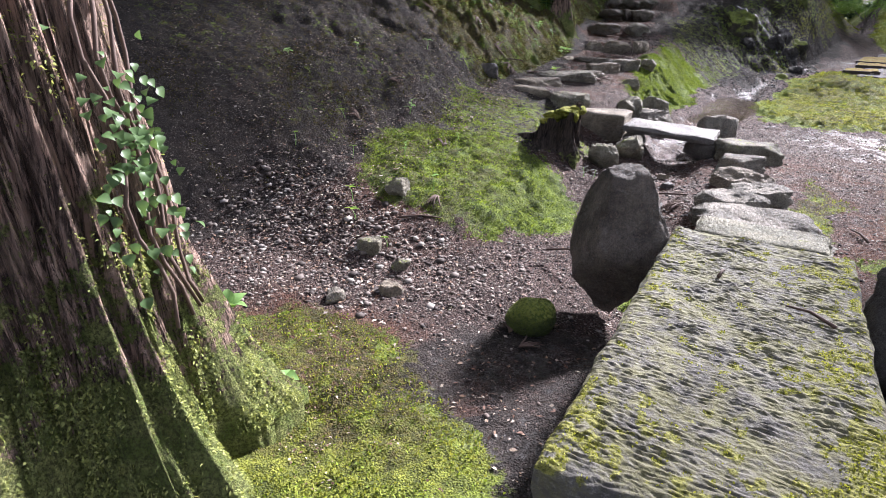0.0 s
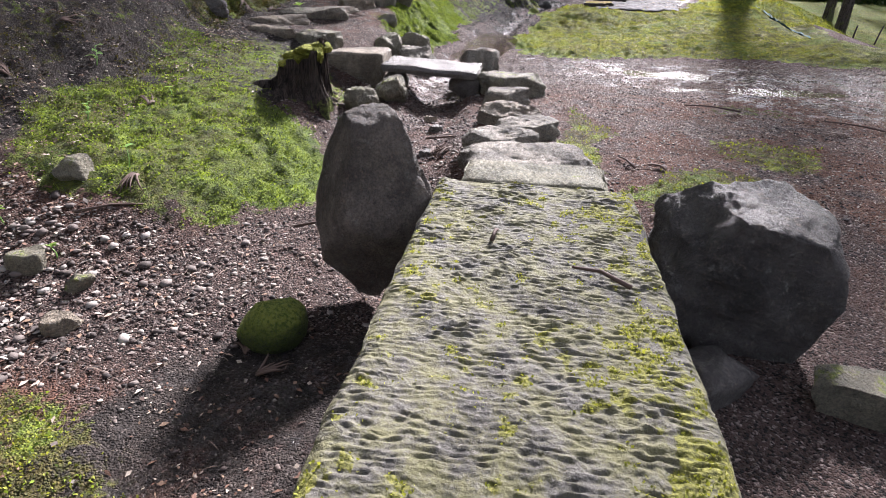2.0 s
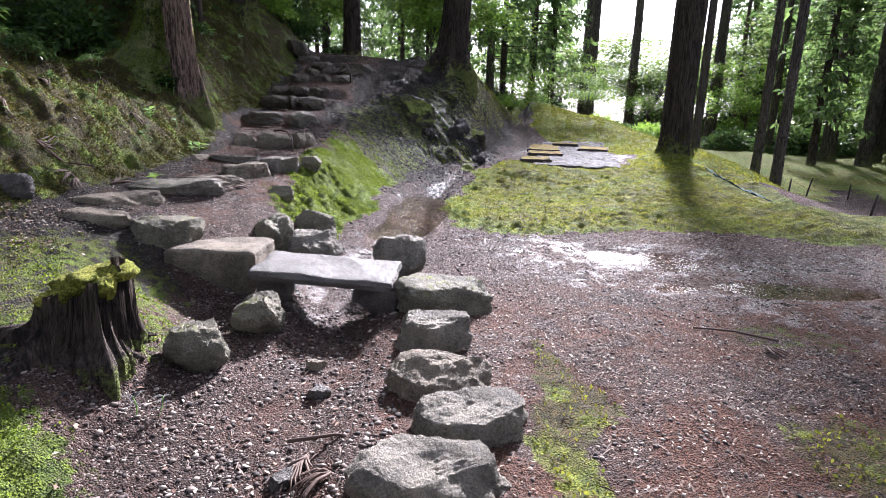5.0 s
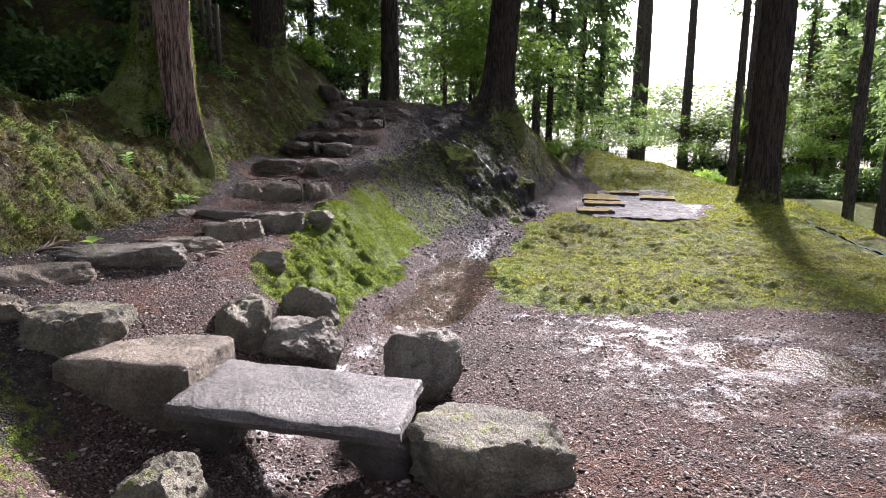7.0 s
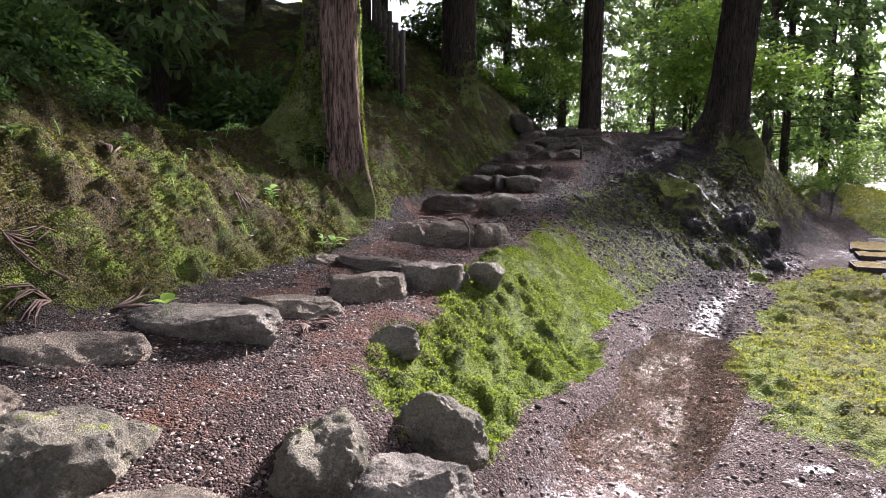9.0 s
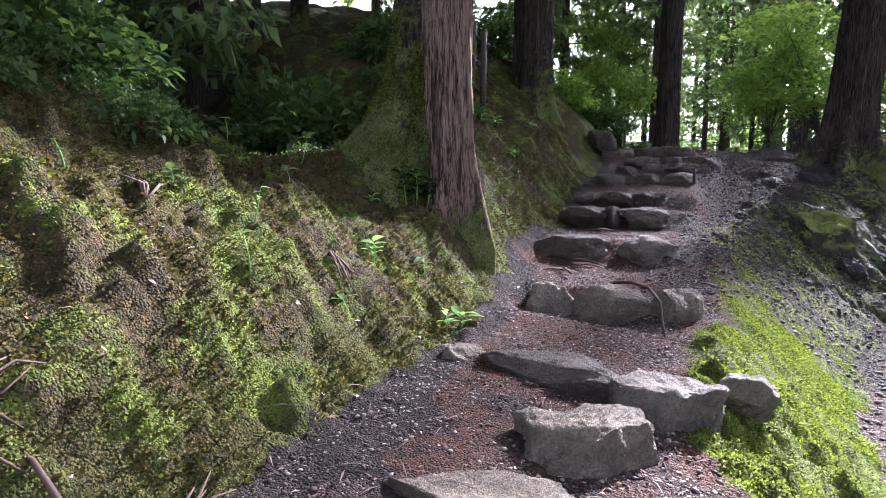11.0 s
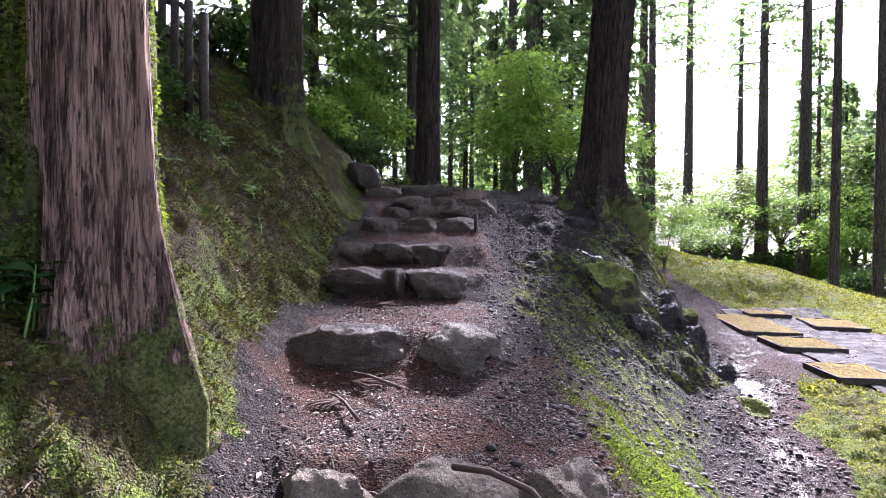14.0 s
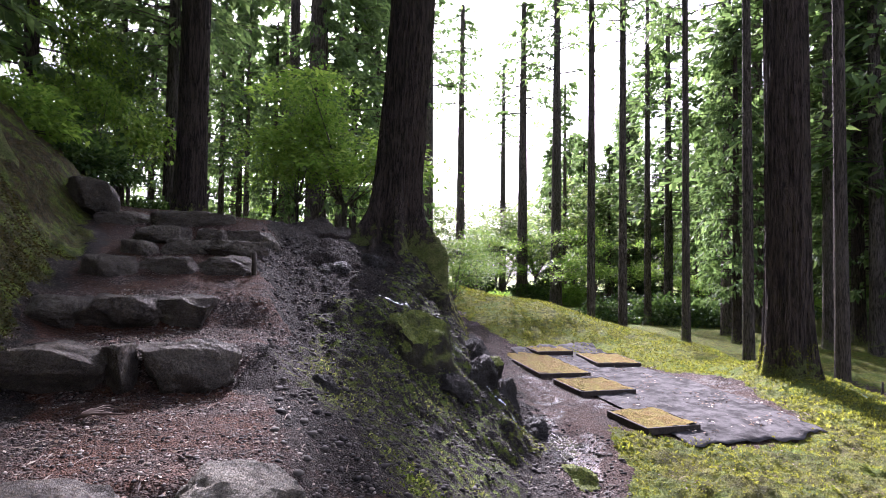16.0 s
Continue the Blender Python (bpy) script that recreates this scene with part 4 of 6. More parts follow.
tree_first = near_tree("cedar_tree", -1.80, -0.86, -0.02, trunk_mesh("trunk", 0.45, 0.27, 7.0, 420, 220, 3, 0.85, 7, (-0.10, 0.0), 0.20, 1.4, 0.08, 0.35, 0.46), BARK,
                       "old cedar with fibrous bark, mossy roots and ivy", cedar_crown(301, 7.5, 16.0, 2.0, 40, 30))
# crowns of these two start low, out of view, to shade the left bank
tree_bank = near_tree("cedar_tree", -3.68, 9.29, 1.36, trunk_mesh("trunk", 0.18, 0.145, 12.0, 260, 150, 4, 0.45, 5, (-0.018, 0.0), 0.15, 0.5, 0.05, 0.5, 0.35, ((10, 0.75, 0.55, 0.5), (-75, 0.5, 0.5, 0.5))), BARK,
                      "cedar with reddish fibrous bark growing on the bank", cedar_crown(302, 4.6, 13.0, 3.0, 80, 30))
tree_mossy = near_tree("mossy_tree", -3.93, 9.42, 1.58, trunk_mesh("trunk", 0.29, 0.22, 11.0, 180, 170, 5, 0.35, 4, (0.0, 0.02), 0.13, 3.0, 0.20, 0.6, 0.7, ((196, 2.35, 0.73, 0.62), (238, 1.7, 0.66, 0.42), (272, 1.3, 0.50, 0.30))), BARK_DARK,
                       "broad old trunk covered with green moss", cedar_crown(303, 4.2, 12.0, 3.2, 90, 34))
# its unseen crown is brought down to keep sun off the hillside
tree_mound = near_tree("cedar_tree", -0.36, 17.2, 2.32, trunk_mesh("trunk", 0.37, 0.27, 14.5, 180, 110, 6, 0.55, 6, (0.075, 0.0), 0.12, 0.6, 0.0, 0.9, 0.5, ((200, 0.9, 0.55, 0.4), (262, 0.7, 0.5, 0.3), (318, 1.0, 0.45, 0.35))), BARK_DARK,
                       "dark cedar with spreading roots on top of the mound", cedar_crown(304, 7.8, 20.0, 2.3, 70, 30))
tree_lawn = near_tree("cedar_tree", 4.97, 14.85, 0.30, trunk_mesh("trunk", 0.30, 0.25, 14.5, 140, 80, 7, 1.05, 6, (0.004, 0.0), 0.09, 1.0, 0.06, 0.5, 0.45), BARK_DARK,
                      "stout dark cedar with mossy roots on the moss lawn", cedar_crown(305, 14.0, 20.0, 2.2, 30, 20))
# low crown added above the view as a sun blocker
tree_back = near_tree("cedar_tree", -5.1, 15.0, 3.1, trunk_mesh("trunk", 0.33, 0.26, 13.0, 120, 60, 8, 0.7, 5, (-0.01, 0.0), 0.12, 1.5, 0.1, 0.5), BARK_DARK,
                      "dark old cedar with buttressed roots on the bank", cedar_crown(306, 4.2, 14.0, 3.2, 110, 40))
tree_top = near_tree("cedar_tree", -3.42, 19.1, 2.85, trunk_mesh("trunk", 0.25, 0.18, 14.0, 60, 50, 9, 0.5, 5, (0.005, 0.0), 0.08, 0.6), BARK_DARK,
                     "straight dark cedar at the head of the stairs", cedar_crown(307, 8.5, 16.0, 2.2, 50, 30))



def roots(tree, rows, mat):
    """Bare roots running out from a tree's foot over the ground, each from an angle and a start radius."""
    g = random.Random(len(rows))
    for way, start, ln, r in rows:
        pts, a = [], radians(way)
        for k in range(9):
            u = k / 8
            x, y = math.cos(a) * (start + ln * u), math.sin(a) * (start + ln * u)
            a += g.uniform(-0.10, 0.10)
            z = float(on_ground(np.array([tree.location.x + x]), np.array([tree.location.y + y]))[0]) - tree.location.z
            pts.append((x, y, z + r * 0.5 * (1 - u) + 0.02 * math.sin(5 * u + way)))
        bm = bmesh.new()
        part("root", tube_round(pts, [r * (1 - 0.75 * k / 8) for k in range(9)], bm), mat, tree)


def tube_round(pts, radii, bm):
    rings = []
    for i, (p, r) in enumerate(zip(pts, radii)):
        d = (Vector(pts[min(i + 1, len(pts) - 1)]) - Vector(pts[max(i - 1, 0)])).normalized()
        side = d.cross(Vector((0, 0, 1))).normalized()
        up = side.cross(d)
        rings.append([bm.verts.new(Vector(p) + (side * math.cos(k * 0.628) + up * math.sin(k * 0.628)) * r * (1 + 0.25 * noise.noise((p[0] * 9 + k, p[1] * 9, i)))) for k in range(10)])
    for A, B in zip(rings, rings[1:]):
        for k in range(10):
            bm.faces.new((A[k], A[(k + 1) % 10], B[(k + 1) % 10], B[k]))
    bm.faces.new(rings[0][::-1]), bm.faces.new(rings[-1])
    return bm


roots(tree_mound, ((205, 0.45, 0.8, 0.09), (232, 0.45, 0.7, 0.07), (258, 0.45, 0.9, 0.08)), BARK_DARK)

tall = cedar(11, 0.30, 0.12, 24.0, 15.0, 2.4, 46, 18, BARK_FAR, "tall straight cedar with a high thin crown", flare=0.35)
young = cedar(12, 0.16, 0.07, 17.0, 5.5, 2.4, 90, 26, BARK_FAR, "slender cedar with drooping boughs", flare=0.25)
slim = cedar(14, 0.16, 0.08, 18.0, 11.0, 1.6, 46, 14, BARK_FAR, "slender straight cedar with a thin high crown", 0.28, flare=0.25)
dense = cedar(13, 0.26, 0.10, 20.0, 2.6, 3.0, 150, 36, BARK_DARK, "dense dark cedar with low boughs", 0.42, flare=0.3)

EYE_X, EYE_Y, AHEAD = -2.39, 8.68, 18.6


def polar(px, d):
    """The place at a bearing, given as pixels across from straight ahead, and a distance."""
    a = radians(AHEAD + math.degrees(math.atan(px / 998)))
    return EYE_X + d * math.sin(a), EYE_Y + d * math.cos(a)


rt = random.Random(77)
for px, d, kind, s in ((-26, 37, tall, 1.3), (-40, 38, tall, 1.2), (31, 44, tall, 1.1), (106, 48, tall, 0.85), (141, 40, tall, 1.1), (201, 36, tall, 1.0), (216, 42, young, 1.2), (263, 18, slim, 0.85),
                       (319, 19, slim, 1.1), (363, 27, slim, 1.25), (431, 14, slim, 0.72), (506, 24, tall, 0.75), (541, 15.5, slim, 1.0), (560, 26, tall, 0.8), (706, 13, slim, 1.0), (690, 22, tall, 0.8), (736, 24, young, 1.2), (780, 30, tall, 0.9),
                       # dense ones at -160, -88, -120: added to shade the mound and path
                       (-215, 20, dense, 0.62), (-160, 25, dense, 1.2), (-88, 32, dense, 1.5), (-300, 18, dense, 0.55), (-120, 30, dense, 1.5), (-269, 22, tall, 0.75), (-228, 20, tall, 0.95), (-184, 24, young, 1.2), (-285, 26, young, 1.1), (-350, 22, young, 0.6), (-395, 24, young, 0.7), (-370, 30, tall, 0.6), (-487, 13.5, young, 0.75), (-475, 14.5, young, 0.65),
                       *[(rt.uniform(170, 1000), rt.uniform(46, 72), dense, rt.uniform(1.2, 1.5)) for _ in range(24)], *[(rt.uniform(-650, -70), rt.uniform(38, 60), dense, rt.uniform(1.0, 1.3)) for _ in range(6)],
                       *[(rt.uniform(480, 1050), rt.uniform(21, 34), dense, rt.uniform(0.9, 1.25)) for _ in range(11)], (620, 34, dense, 1.1), (640, 27, dense, 0.9), (560, 38, dense, 1.0), (720, 32, dense, 1.0), (520, 30, dense, 0.8), (450, 38, dense, 0.9), (390, 48, dense, 1.0), (800, 28, dense, 0.9), (680, 40, dense, 1.2), (480, 46, dense, 1.2), (560, 52, dense, 1.3), (760, 48, dense, 1.2), (830, 36, dense, 1.0), (420, 60, dense, 1.3), (900, 30, dense, 1.0), (1000, 36, dense, 1.1), (350, 56, dense, 1.1), (290, 66, dense, 1.0),
                       (590, 23, young, 1.3), (770, 22, young, 1.3), (500, 34, young, 1.4), (400, 33, young, 1.4),
                       (-330, 40, dense, 1.0), (-420, 30, dense, 1.0), (-520, 24, dense, 0.9), (190, 56, dense, 1.2), (250, 46, dense, 1.1), (325, 50, dense, 1.4), (295, 42, dense, 0.9), (225, 62, dense, 1.3)):
    x, y = polar(px, d)
    place(kind, x, y, rt.uniform(0, 360), s, min(s, 1.0 if kind is not dense else 1.5) * rt.uniform(0.9, 1.05))
for x, y, s in ((-9.0, 10.2, 0.9), (-8.6, 13.0, 1.0), (-6.6, 18.5, 0.9), (-9.5, 17.5, 1.1), (-8.0, 22.5, 1.0), (-11.0, 8.0, 1.0), (-9.0, 4.0, 1.0), (-12.0, 12.0, 1.1), (-5.5, 24.0, 0.9), (-12, 20, 1.1), (-13, 1, 1.1), (-3.0, 34, 0.9), (-8.4, 11.8, 0.7), (-9.4, 8.2, 0.8), (-8.2, 10.6, 0.9), (-6.4, 13.6, 0.75), (-7.6, 16.0, 0.9), (-6.4, 21.0, 0.9), (-10.5, 6.0, 1.0)):
    place(dense, x, y, rt.uniform(0, 360), s, s * rt.uniform(0.9, 1.1))


def shrub(seed, r, h, n, mat, leaf, label, name="shrub", group="shrubs"):
    g = np.random.RandomState(seed)
    t = empty(name, 0, 0, 0, label, "shrub", group)
    d = g.normal(0, 1, (n, 3))
    d[:, 2] = np.abs(d[:, 2])
    d /= np.linalg.norm(d, axis=1)[:, None]
    lump = np.array([1 + 0.35 * noise.noise((a[0] * 2.2 + seed, a[1] * 2.2, a[2] * 2.2)) for a in d])
    p = d * (lump * g.uniform(0.55, 1.0, n))[:, None] * np.array([r, r, h])
    link("foliage", leaf_quads("foliage", p, d + g.normal(0, 0.6, (n, 3)), leaf, leaf * 0.55, seed, 0.3, 0.8), mat, t, smooth=False)
    stems = [(0.02, g.uniform(0, 6.28), r * 0.8) for _ in range(7)]
    tagged(link("branchwork", limb_mesh(stems, 0.02), BARK_DARK, t), kind="stuff")
    return t


def maple(seed, h, r, n, mat, label, leaf=0.16):
    """A light tree: a forked stem and flat layers of leaves."""
    g = np.random.RandomState(seed)
    t = empty("maple_tree", 0, 0, 0, label, "tree", "broadleaf trees")
    bm = bmesh.new()
    cs, ds = [], []
    for b in range(11):
        a, top = g.uniform(0, 6.28), h * g.uniform(0.45, 1.0)
        out = r * g.uniform(0.4, 1.0)
        pts = [Vector((0, 0, -0.1)), Vector((0.05 * math.cos(a), 0.05 * math.sin(a), h * 0.25)), Vector((out * 0.5 * math.cos(a), out * 0.5 * math.sin(a), top * 0.7)), Vector((out * math.cos(a), out * math.sin(a), top))]
        rad = (0.05 * h / 4, 0.04 * h / 4, 0.02 * h / 4, 0.006)
        rings = []
        for p, q in zip(pts, rad):
            rings.append([bm.verts.new(p + Vector((math.cos(k * 1.2566) * q, math.sin(k * 1.2566) * q, 0))) for k in range(5)])
        for A, B in zip(rings, rings[1:]):
            for k in range(5):
                bm.faces.new((A[k], A[(k + 1) % 5], B[(k + 1) % 5], B[k]))
        m = n // 11
        layer = np.stack([g.normal(0, r * 0.36, m), g.normal(0, r * 0.36, m), g.normal(0, h * 0.035, m)], 1) + np.array(pts[3])
        layer[:, 2] -= 0.25 * np.hypot(layer[:, 0] - pts[3].x, layer[:, 1] - pts[3].y) ** 2 / r
        cs.append(layer), ds.append(g.normal(0, 1, (m, 3)) * np.array([1, 1, 0.25]))
    part("stem", bm, BARK_FAR, t)
    link("crown", leaf_quads("crown", np.concatenate(cs), np.concatenate(ds), leaf, leaf * 0.75, seed, 0.2, 2.0), mat, t, smooth=False)
    return t


maple_a = maple(21, 4.2, 2.1, 5200, LEAF_MAPLE, "bright green maple with layered leaves")
maple_b = maple(22, 6.5, 2.8, 7000, LEAF_FAR, "light green broadleaf tree at the garden's edge", 0.22)
bush = shrub(23, 1.1, 0.9, 2600, LEAF_SHRUB, 0.15, "dark green leafy shrub")
bush_light = shrub(24, 1.0, 0.85, 2600, LEAF_MAPLE, 0.13, "light green leafy shrub")
for px, d, kind, s, zs in ((-175, 14.5, maple_a, 0.85, 1.0), (-260, 14.5, maple_a, 0.55, 1.0), (-560, 14.0, maple_a, 0.62, 1.0), (-620, 12.5, maple_a, 0.5, 0.9), (20, 13.0, maple_a, 0.42, 0.42), (45, 22, maple_a, 0.6, 0.6), (110, 40, maple_a, 1.3, 1.2), (60, 46, maple_b, 1.3, 1.1), (165, 50, maple_b, 1.2, 1.1), (95, 60, maple_b, 1.3, 1.3), (205, 62, maple_b, 1.4, 1.5), (262, 56, maple_b, 1.2, 1.6), (375, 60, maple_b, 1.4, 1.7),
                           (270, 34, maple_a, 1.1, 1.2), (300, 50, maple_b, 1.1, 1.0), (235, 44, maple_b, 1.0, 1.2), (400, 40, maple_a, 1.1, 1.2), (470, 34, maple_a, 0.9, 0.9), (590, 44, maple_a, 1.3, 1.3), (700, 50, maple_a, 1.2, 1.2), (-120, 40, maple_b, 1.1, 1.0), (-60, 50, maple_b, 1.2, 1.1),
                           (-200, 34, maple_a, 1.0, 1.0), (-310, 30, maple_a, 0.9, 1.0), (770, 40, maple_a, 1.1, 1.1), (860, 44, maple_a, 1.3, 1.2), (345, 62, maple_b, 1.6, 1.4), (520, 66, maple_b, 1.6, 1.4), (200, 70, maple_b, 1.7, 1.4), (20, 66, maple_b, 1.6, 1.4), (640, 60, maple_b, 1.6, 1.4)):
    x, y = polar(px, d)
    place(kind, x, y, rt.uniform(0, 360), s, zs)
for px, d, kind, s in ((60, 30, bush, 1.2), (100, 34, bush_light, 1.3), (150, 40, bush, 1.5), (230, 40, bush_light, 1.4), (280, 28, bush, 1.0), (330, 30, bush, 1.2), (380, 28, bush, 1.2), (420, 29, bush, 1.2), (460, 28, bush, 1.1), (510, 36, bush_light, 1.4), (600, 36, bush, 1.3), (660, 38, bush_light, 1.3), (740, 36, bush, 1.3), (820, 32, bush, 1.2),
                       (-210, 36, bush, 1.4), (-120, 36, bush, 1.4), (-300, 28, bush, 1.2), (-390, 20, bush, 0.9), (-520, 12.2, bush, 0.5), (-500, 12.8, bush, 0.45), (0, 34, bush_light, 1.2), (60, 52, bush, 2.0), (200, 54, bush, 2.0), (340, 52, bush, 2.2), (480, 50, bush, 2.2), (900, 40, bush, 2.0)):
    x, y = polar(px, d)
    place(kind, x, y, rt.uniform(0, 360), s)
for x, y, s, kind in ((-5.6, 7.4, 0.55, bush), (-5.9, 6.6, 0.6, bush), (-6.2, 5.8, 0.6, bush), (-7.2, 6.6, 0.9, bush), (-6.8, 5.0, 0.8, bush), (-8.2, 5.6, 1.0, bush), (-7.4, 3.6, 0.9, bush), (-5.6, 12.0, 0.5, bush), (-6.4, 12.8, 0.7, bush), (-6.6, 11.0, 0.8, bush), (-6.3, 16.4, 0.8, bush), (-5.4, 17.4, 0.6, bush_light), (-4.9, 18.6, 0.6, bush), (-5.8, 19.5, 0.9, bush)):
    place(kind, x, y, rt.uniform(0, 360), s)

under = shrub(25, 0.55, 0.42, 900, LEAF_SHRUB, 0.085, "low leafy undergrowth on the bank", "undergrowth", "undergrowth")
ru = random.Random(61)
for _ in range(46):
    x, y = ru.uniform(-6.4, -4.35), ru.uniform(4.8, 8.8)
    if x < -4.35 - 0.25 * (y < 6):
        place(under, x, y, ru.uniform(0, 360), ru.uniform(0.45, 1.0))
for _ in range(16):
    place(under, ru.uniform(-6.2, -4.9), ru.uniform(10.2, 16.5), ru.uniform(0, 360), ru.uniform(0.4, 0.9))

# ---- water ----


def water_sheet(name, cx, cy, rx, ry, z, label):
    n = 40
    verts = [(cx, cy, z)] + [(cx + math.cos(a) * rx * (1 + 0.12 * math.sin(3 * a)), cy + math.sin(a) * ry * (1 + 0.1 * math.cos(2 * a)), z) for a in np.linspace(0, 2 * math.pi, n, endpoint=False)]
    mesh = np_mesh(name, verts, [(0, 1 + i, 1 + (i + 1) % n) for i in range(n)])
    ob = tagged(link(name, mesh, WATER), label, "water", kind="structure")
    ob.visible_shadow = False


water_sheet("water_1", -0.45, 8.5, 0.50, 1.7, 0.245, "shallow clear water standing in the stream bed")
water_sheet("water_2", 2.1, 6.6, 1.6, 1.0, 0.171, "shallow rain puddle on the bare ground")
water_sheet("water_5", 3.7, 6.1, 1.3, 0.7, 0.178, "thin sheet of rain water on the bare ground")
water_sheet("water_3", 0.55, 13.55, 0.3, 0.7, 0.39, "bright trickle of water below the fall")

# ---- the stump, the plants and the garden things ----


def tube(pts, radii, segs=8, bm=None):
    """A bent rod through points."""
    bm = bm or bmesh.new()
    rings = []
    for i, (p, r) in enumerate(zip(pts, radii)):
        p = Vector(p)
        d = (Vector(pts[min(i + 1, len(pts) - 1)]) - Vector(pts[max(i - 1, 0)])).normalized()
        a = d.cross(Vector((0.13, 0.2, 1))).normalized() if abs(d.z) < 0.95 else d.cross(Vector((1, 0, 0))).normalized()
        b = d.cross(a)
        rings.append([bm.verts.new(p + (a * math.cos(2 * math.pi * k / segs) + b * math.sin(2 * math.pi * k / segs)) * r) for k in range(segs)])
    for A, B in zip(rings, rings[1:]):
        for k in range(segs):
            bm.faces.new((A[k], A[(k + 1) % segs], B[(k + 1) % segs], B[k]))
    bm.faces.new(rings[0][::-1]), bm.faces.new(rings[-1])
    return bm


def stump():
    x0, y0 = -1.58, 3.93
    t = empty("tree_stump", x0, y0, ground_z(x0, y0) - 0.05, "rotting dark tree stump with a bright mossy top", "tree stump")
    mesh = trunk_mesh("trunk", 0.19, 0.155, 0.36, 160, 60, 41, 0.5, 5, (0.16, -0.05), 0.42, 0.1, -0.3, 0.2, 0.12, ((185, 1.2, 0.20, 0.5), (250, 0.8, 0.14, 0.3), (320, 0.7, 0.12, 0.3)))
    co = np.zeros(len(mesh.vertices) * 3)
    mesh.vertices.foreach_get("co", co)
    co = co.reshape(-1, 3)
    a = np.arctan2(co[:, 1], co[:, 0])
    lift = sstep(0.10, 0.34, co[:, 2])
    co[:, 2] += lift * (0.10 * np.cos(a - 0.3) - 0.03 + 0.025 * np.sin(3 * a + 1) + 0.02 * np.sin(7 * a) + 0.014 * np.sin(17 * a))
    mesh.vertices.foreach_set("co", co.ravel())
    link("trunk", mesh, BARK_DARK, t)
    cap = bmesh.new()
    for seed, cx, cy, cz, rx, ry, rz in ((45, 0.10, 0.0, 0.375, 0.12, 0.13, 0.05), (46, -0.02, 0.08, 0.315, 0.13, 0.11, 0.05), (47, 0.19, 0.05, 0.395, 0.08, 0.10, 0.05), (48, -0.06, -0.03, 0.27, 0.10, 0.09, 0.04), (49, 0.20, -0.07, 0.35, 0.05, 0.05, 0.06)):
        lump = blob(seed, 4, 2.2, 3, 0.30)
        tmp = bpy.data.meshes.new("lump")
        for v in lump.verts:
            v.co = Vector((v.co.x * rx + cx, v.co.y * ry + cy, v.co.z * rz + cz))
        lump.to_mesh(tmp)
        lump.free()
        cap.from_mesh(tmp)
        bpy.data.meshes.remove(tmp)
    part("moss_cap", cap, MOSS_BRIGHT, t, "bright yellow-green moss cap")
    rnd = random.Random(4)
    for k in range(7):
        a = k * 0.9 + rnd.uniform(-0.2, 0.2)
        ln = rnd.uniform(0.32, 0.52)
        pts = [(math.cos(a) * q * ln, math.sin(a) * q * ln, 0.13 * (1 - q) ** 1.4 - 0.03 * q) for q in (0.25, 0.5, 0.75, 1.0)]
        part("root", tube(pts, (0.040, 0.032, 0.022, 0.008)), BARK_DARK, t)


def mat_moss(name, a, b, c):
    k = Nodes(name)
    f = k.noise(75, 5, 0.7)
    col = k.mix(k.ramp(f, 0.35, 0.62), a, k.mix(k.ramp(k.noise(7, 6), 0.35, 0.65), b, c))
    return k.done(col, 0.95, [(k.noise(14, 6), 0.05), (f, 0.02)], 0.2)


MOSS_BRIGHT = mat_moss("bright_moss", (0.07, 0.08, 0.015), (0.22, 0.24, 0.03), (0.34, 0.32, 0.05))
MOSS_TRAY = mat_moss("tray_moss", (0.10, 0.075, 0.02), (0.30, 0.25, 0.05), (0.26, 0.16, 0.04))
WOOD_DARK = mat_plain("dark_wood", (0.025, 0.02, 0.016), (0.06, 0.045, 0.035), 0.8, 30)
TARP = mat_plain("wet_tarp", (0.035, 0.033, 0.033), (0.125, 0.118, 0.118), 0.75, 5, 0.05, 0.0, 0.03)
NET = mat_plain("green_net", (0.008, 0.042, 0.034), (0.020, 0.085, 0.066), 0.9, 60)
ROOF = mat_plain("pale_roof", (0.45, 0.46, 0.48), (0.60, 0.61, 0.62), 0.5, 8)
WALL = mat_plain("shed_wall", (0.11, 0.085, 0.065), (0.20, 0.155, 0.12), 0.8, 6)
PANE = mat_plain("dark_pane", (0.03, 0.035, 0.04), (0.05, 0.055, 0.06), 0.1, 2, 0.0)
stump()


def box(sx, sy, sz, bm=None, at=(0, 0, 0), bevel=0.004):
    bm = bm or bmesh.new()
    r = bmesh.ops.create_cube(bm, size=1.0, matrix=Matrix.Translation(at) @ Matrix.Diagonal((sx, sy, sz, 1)))
    if bevel:
        es = list({e for v in r["verts"] for e in v.link_edges})
        bmesh.ops.bevel(bm, geom=es, offset=bevel, segments=1, affect="EDGES")
    return bm


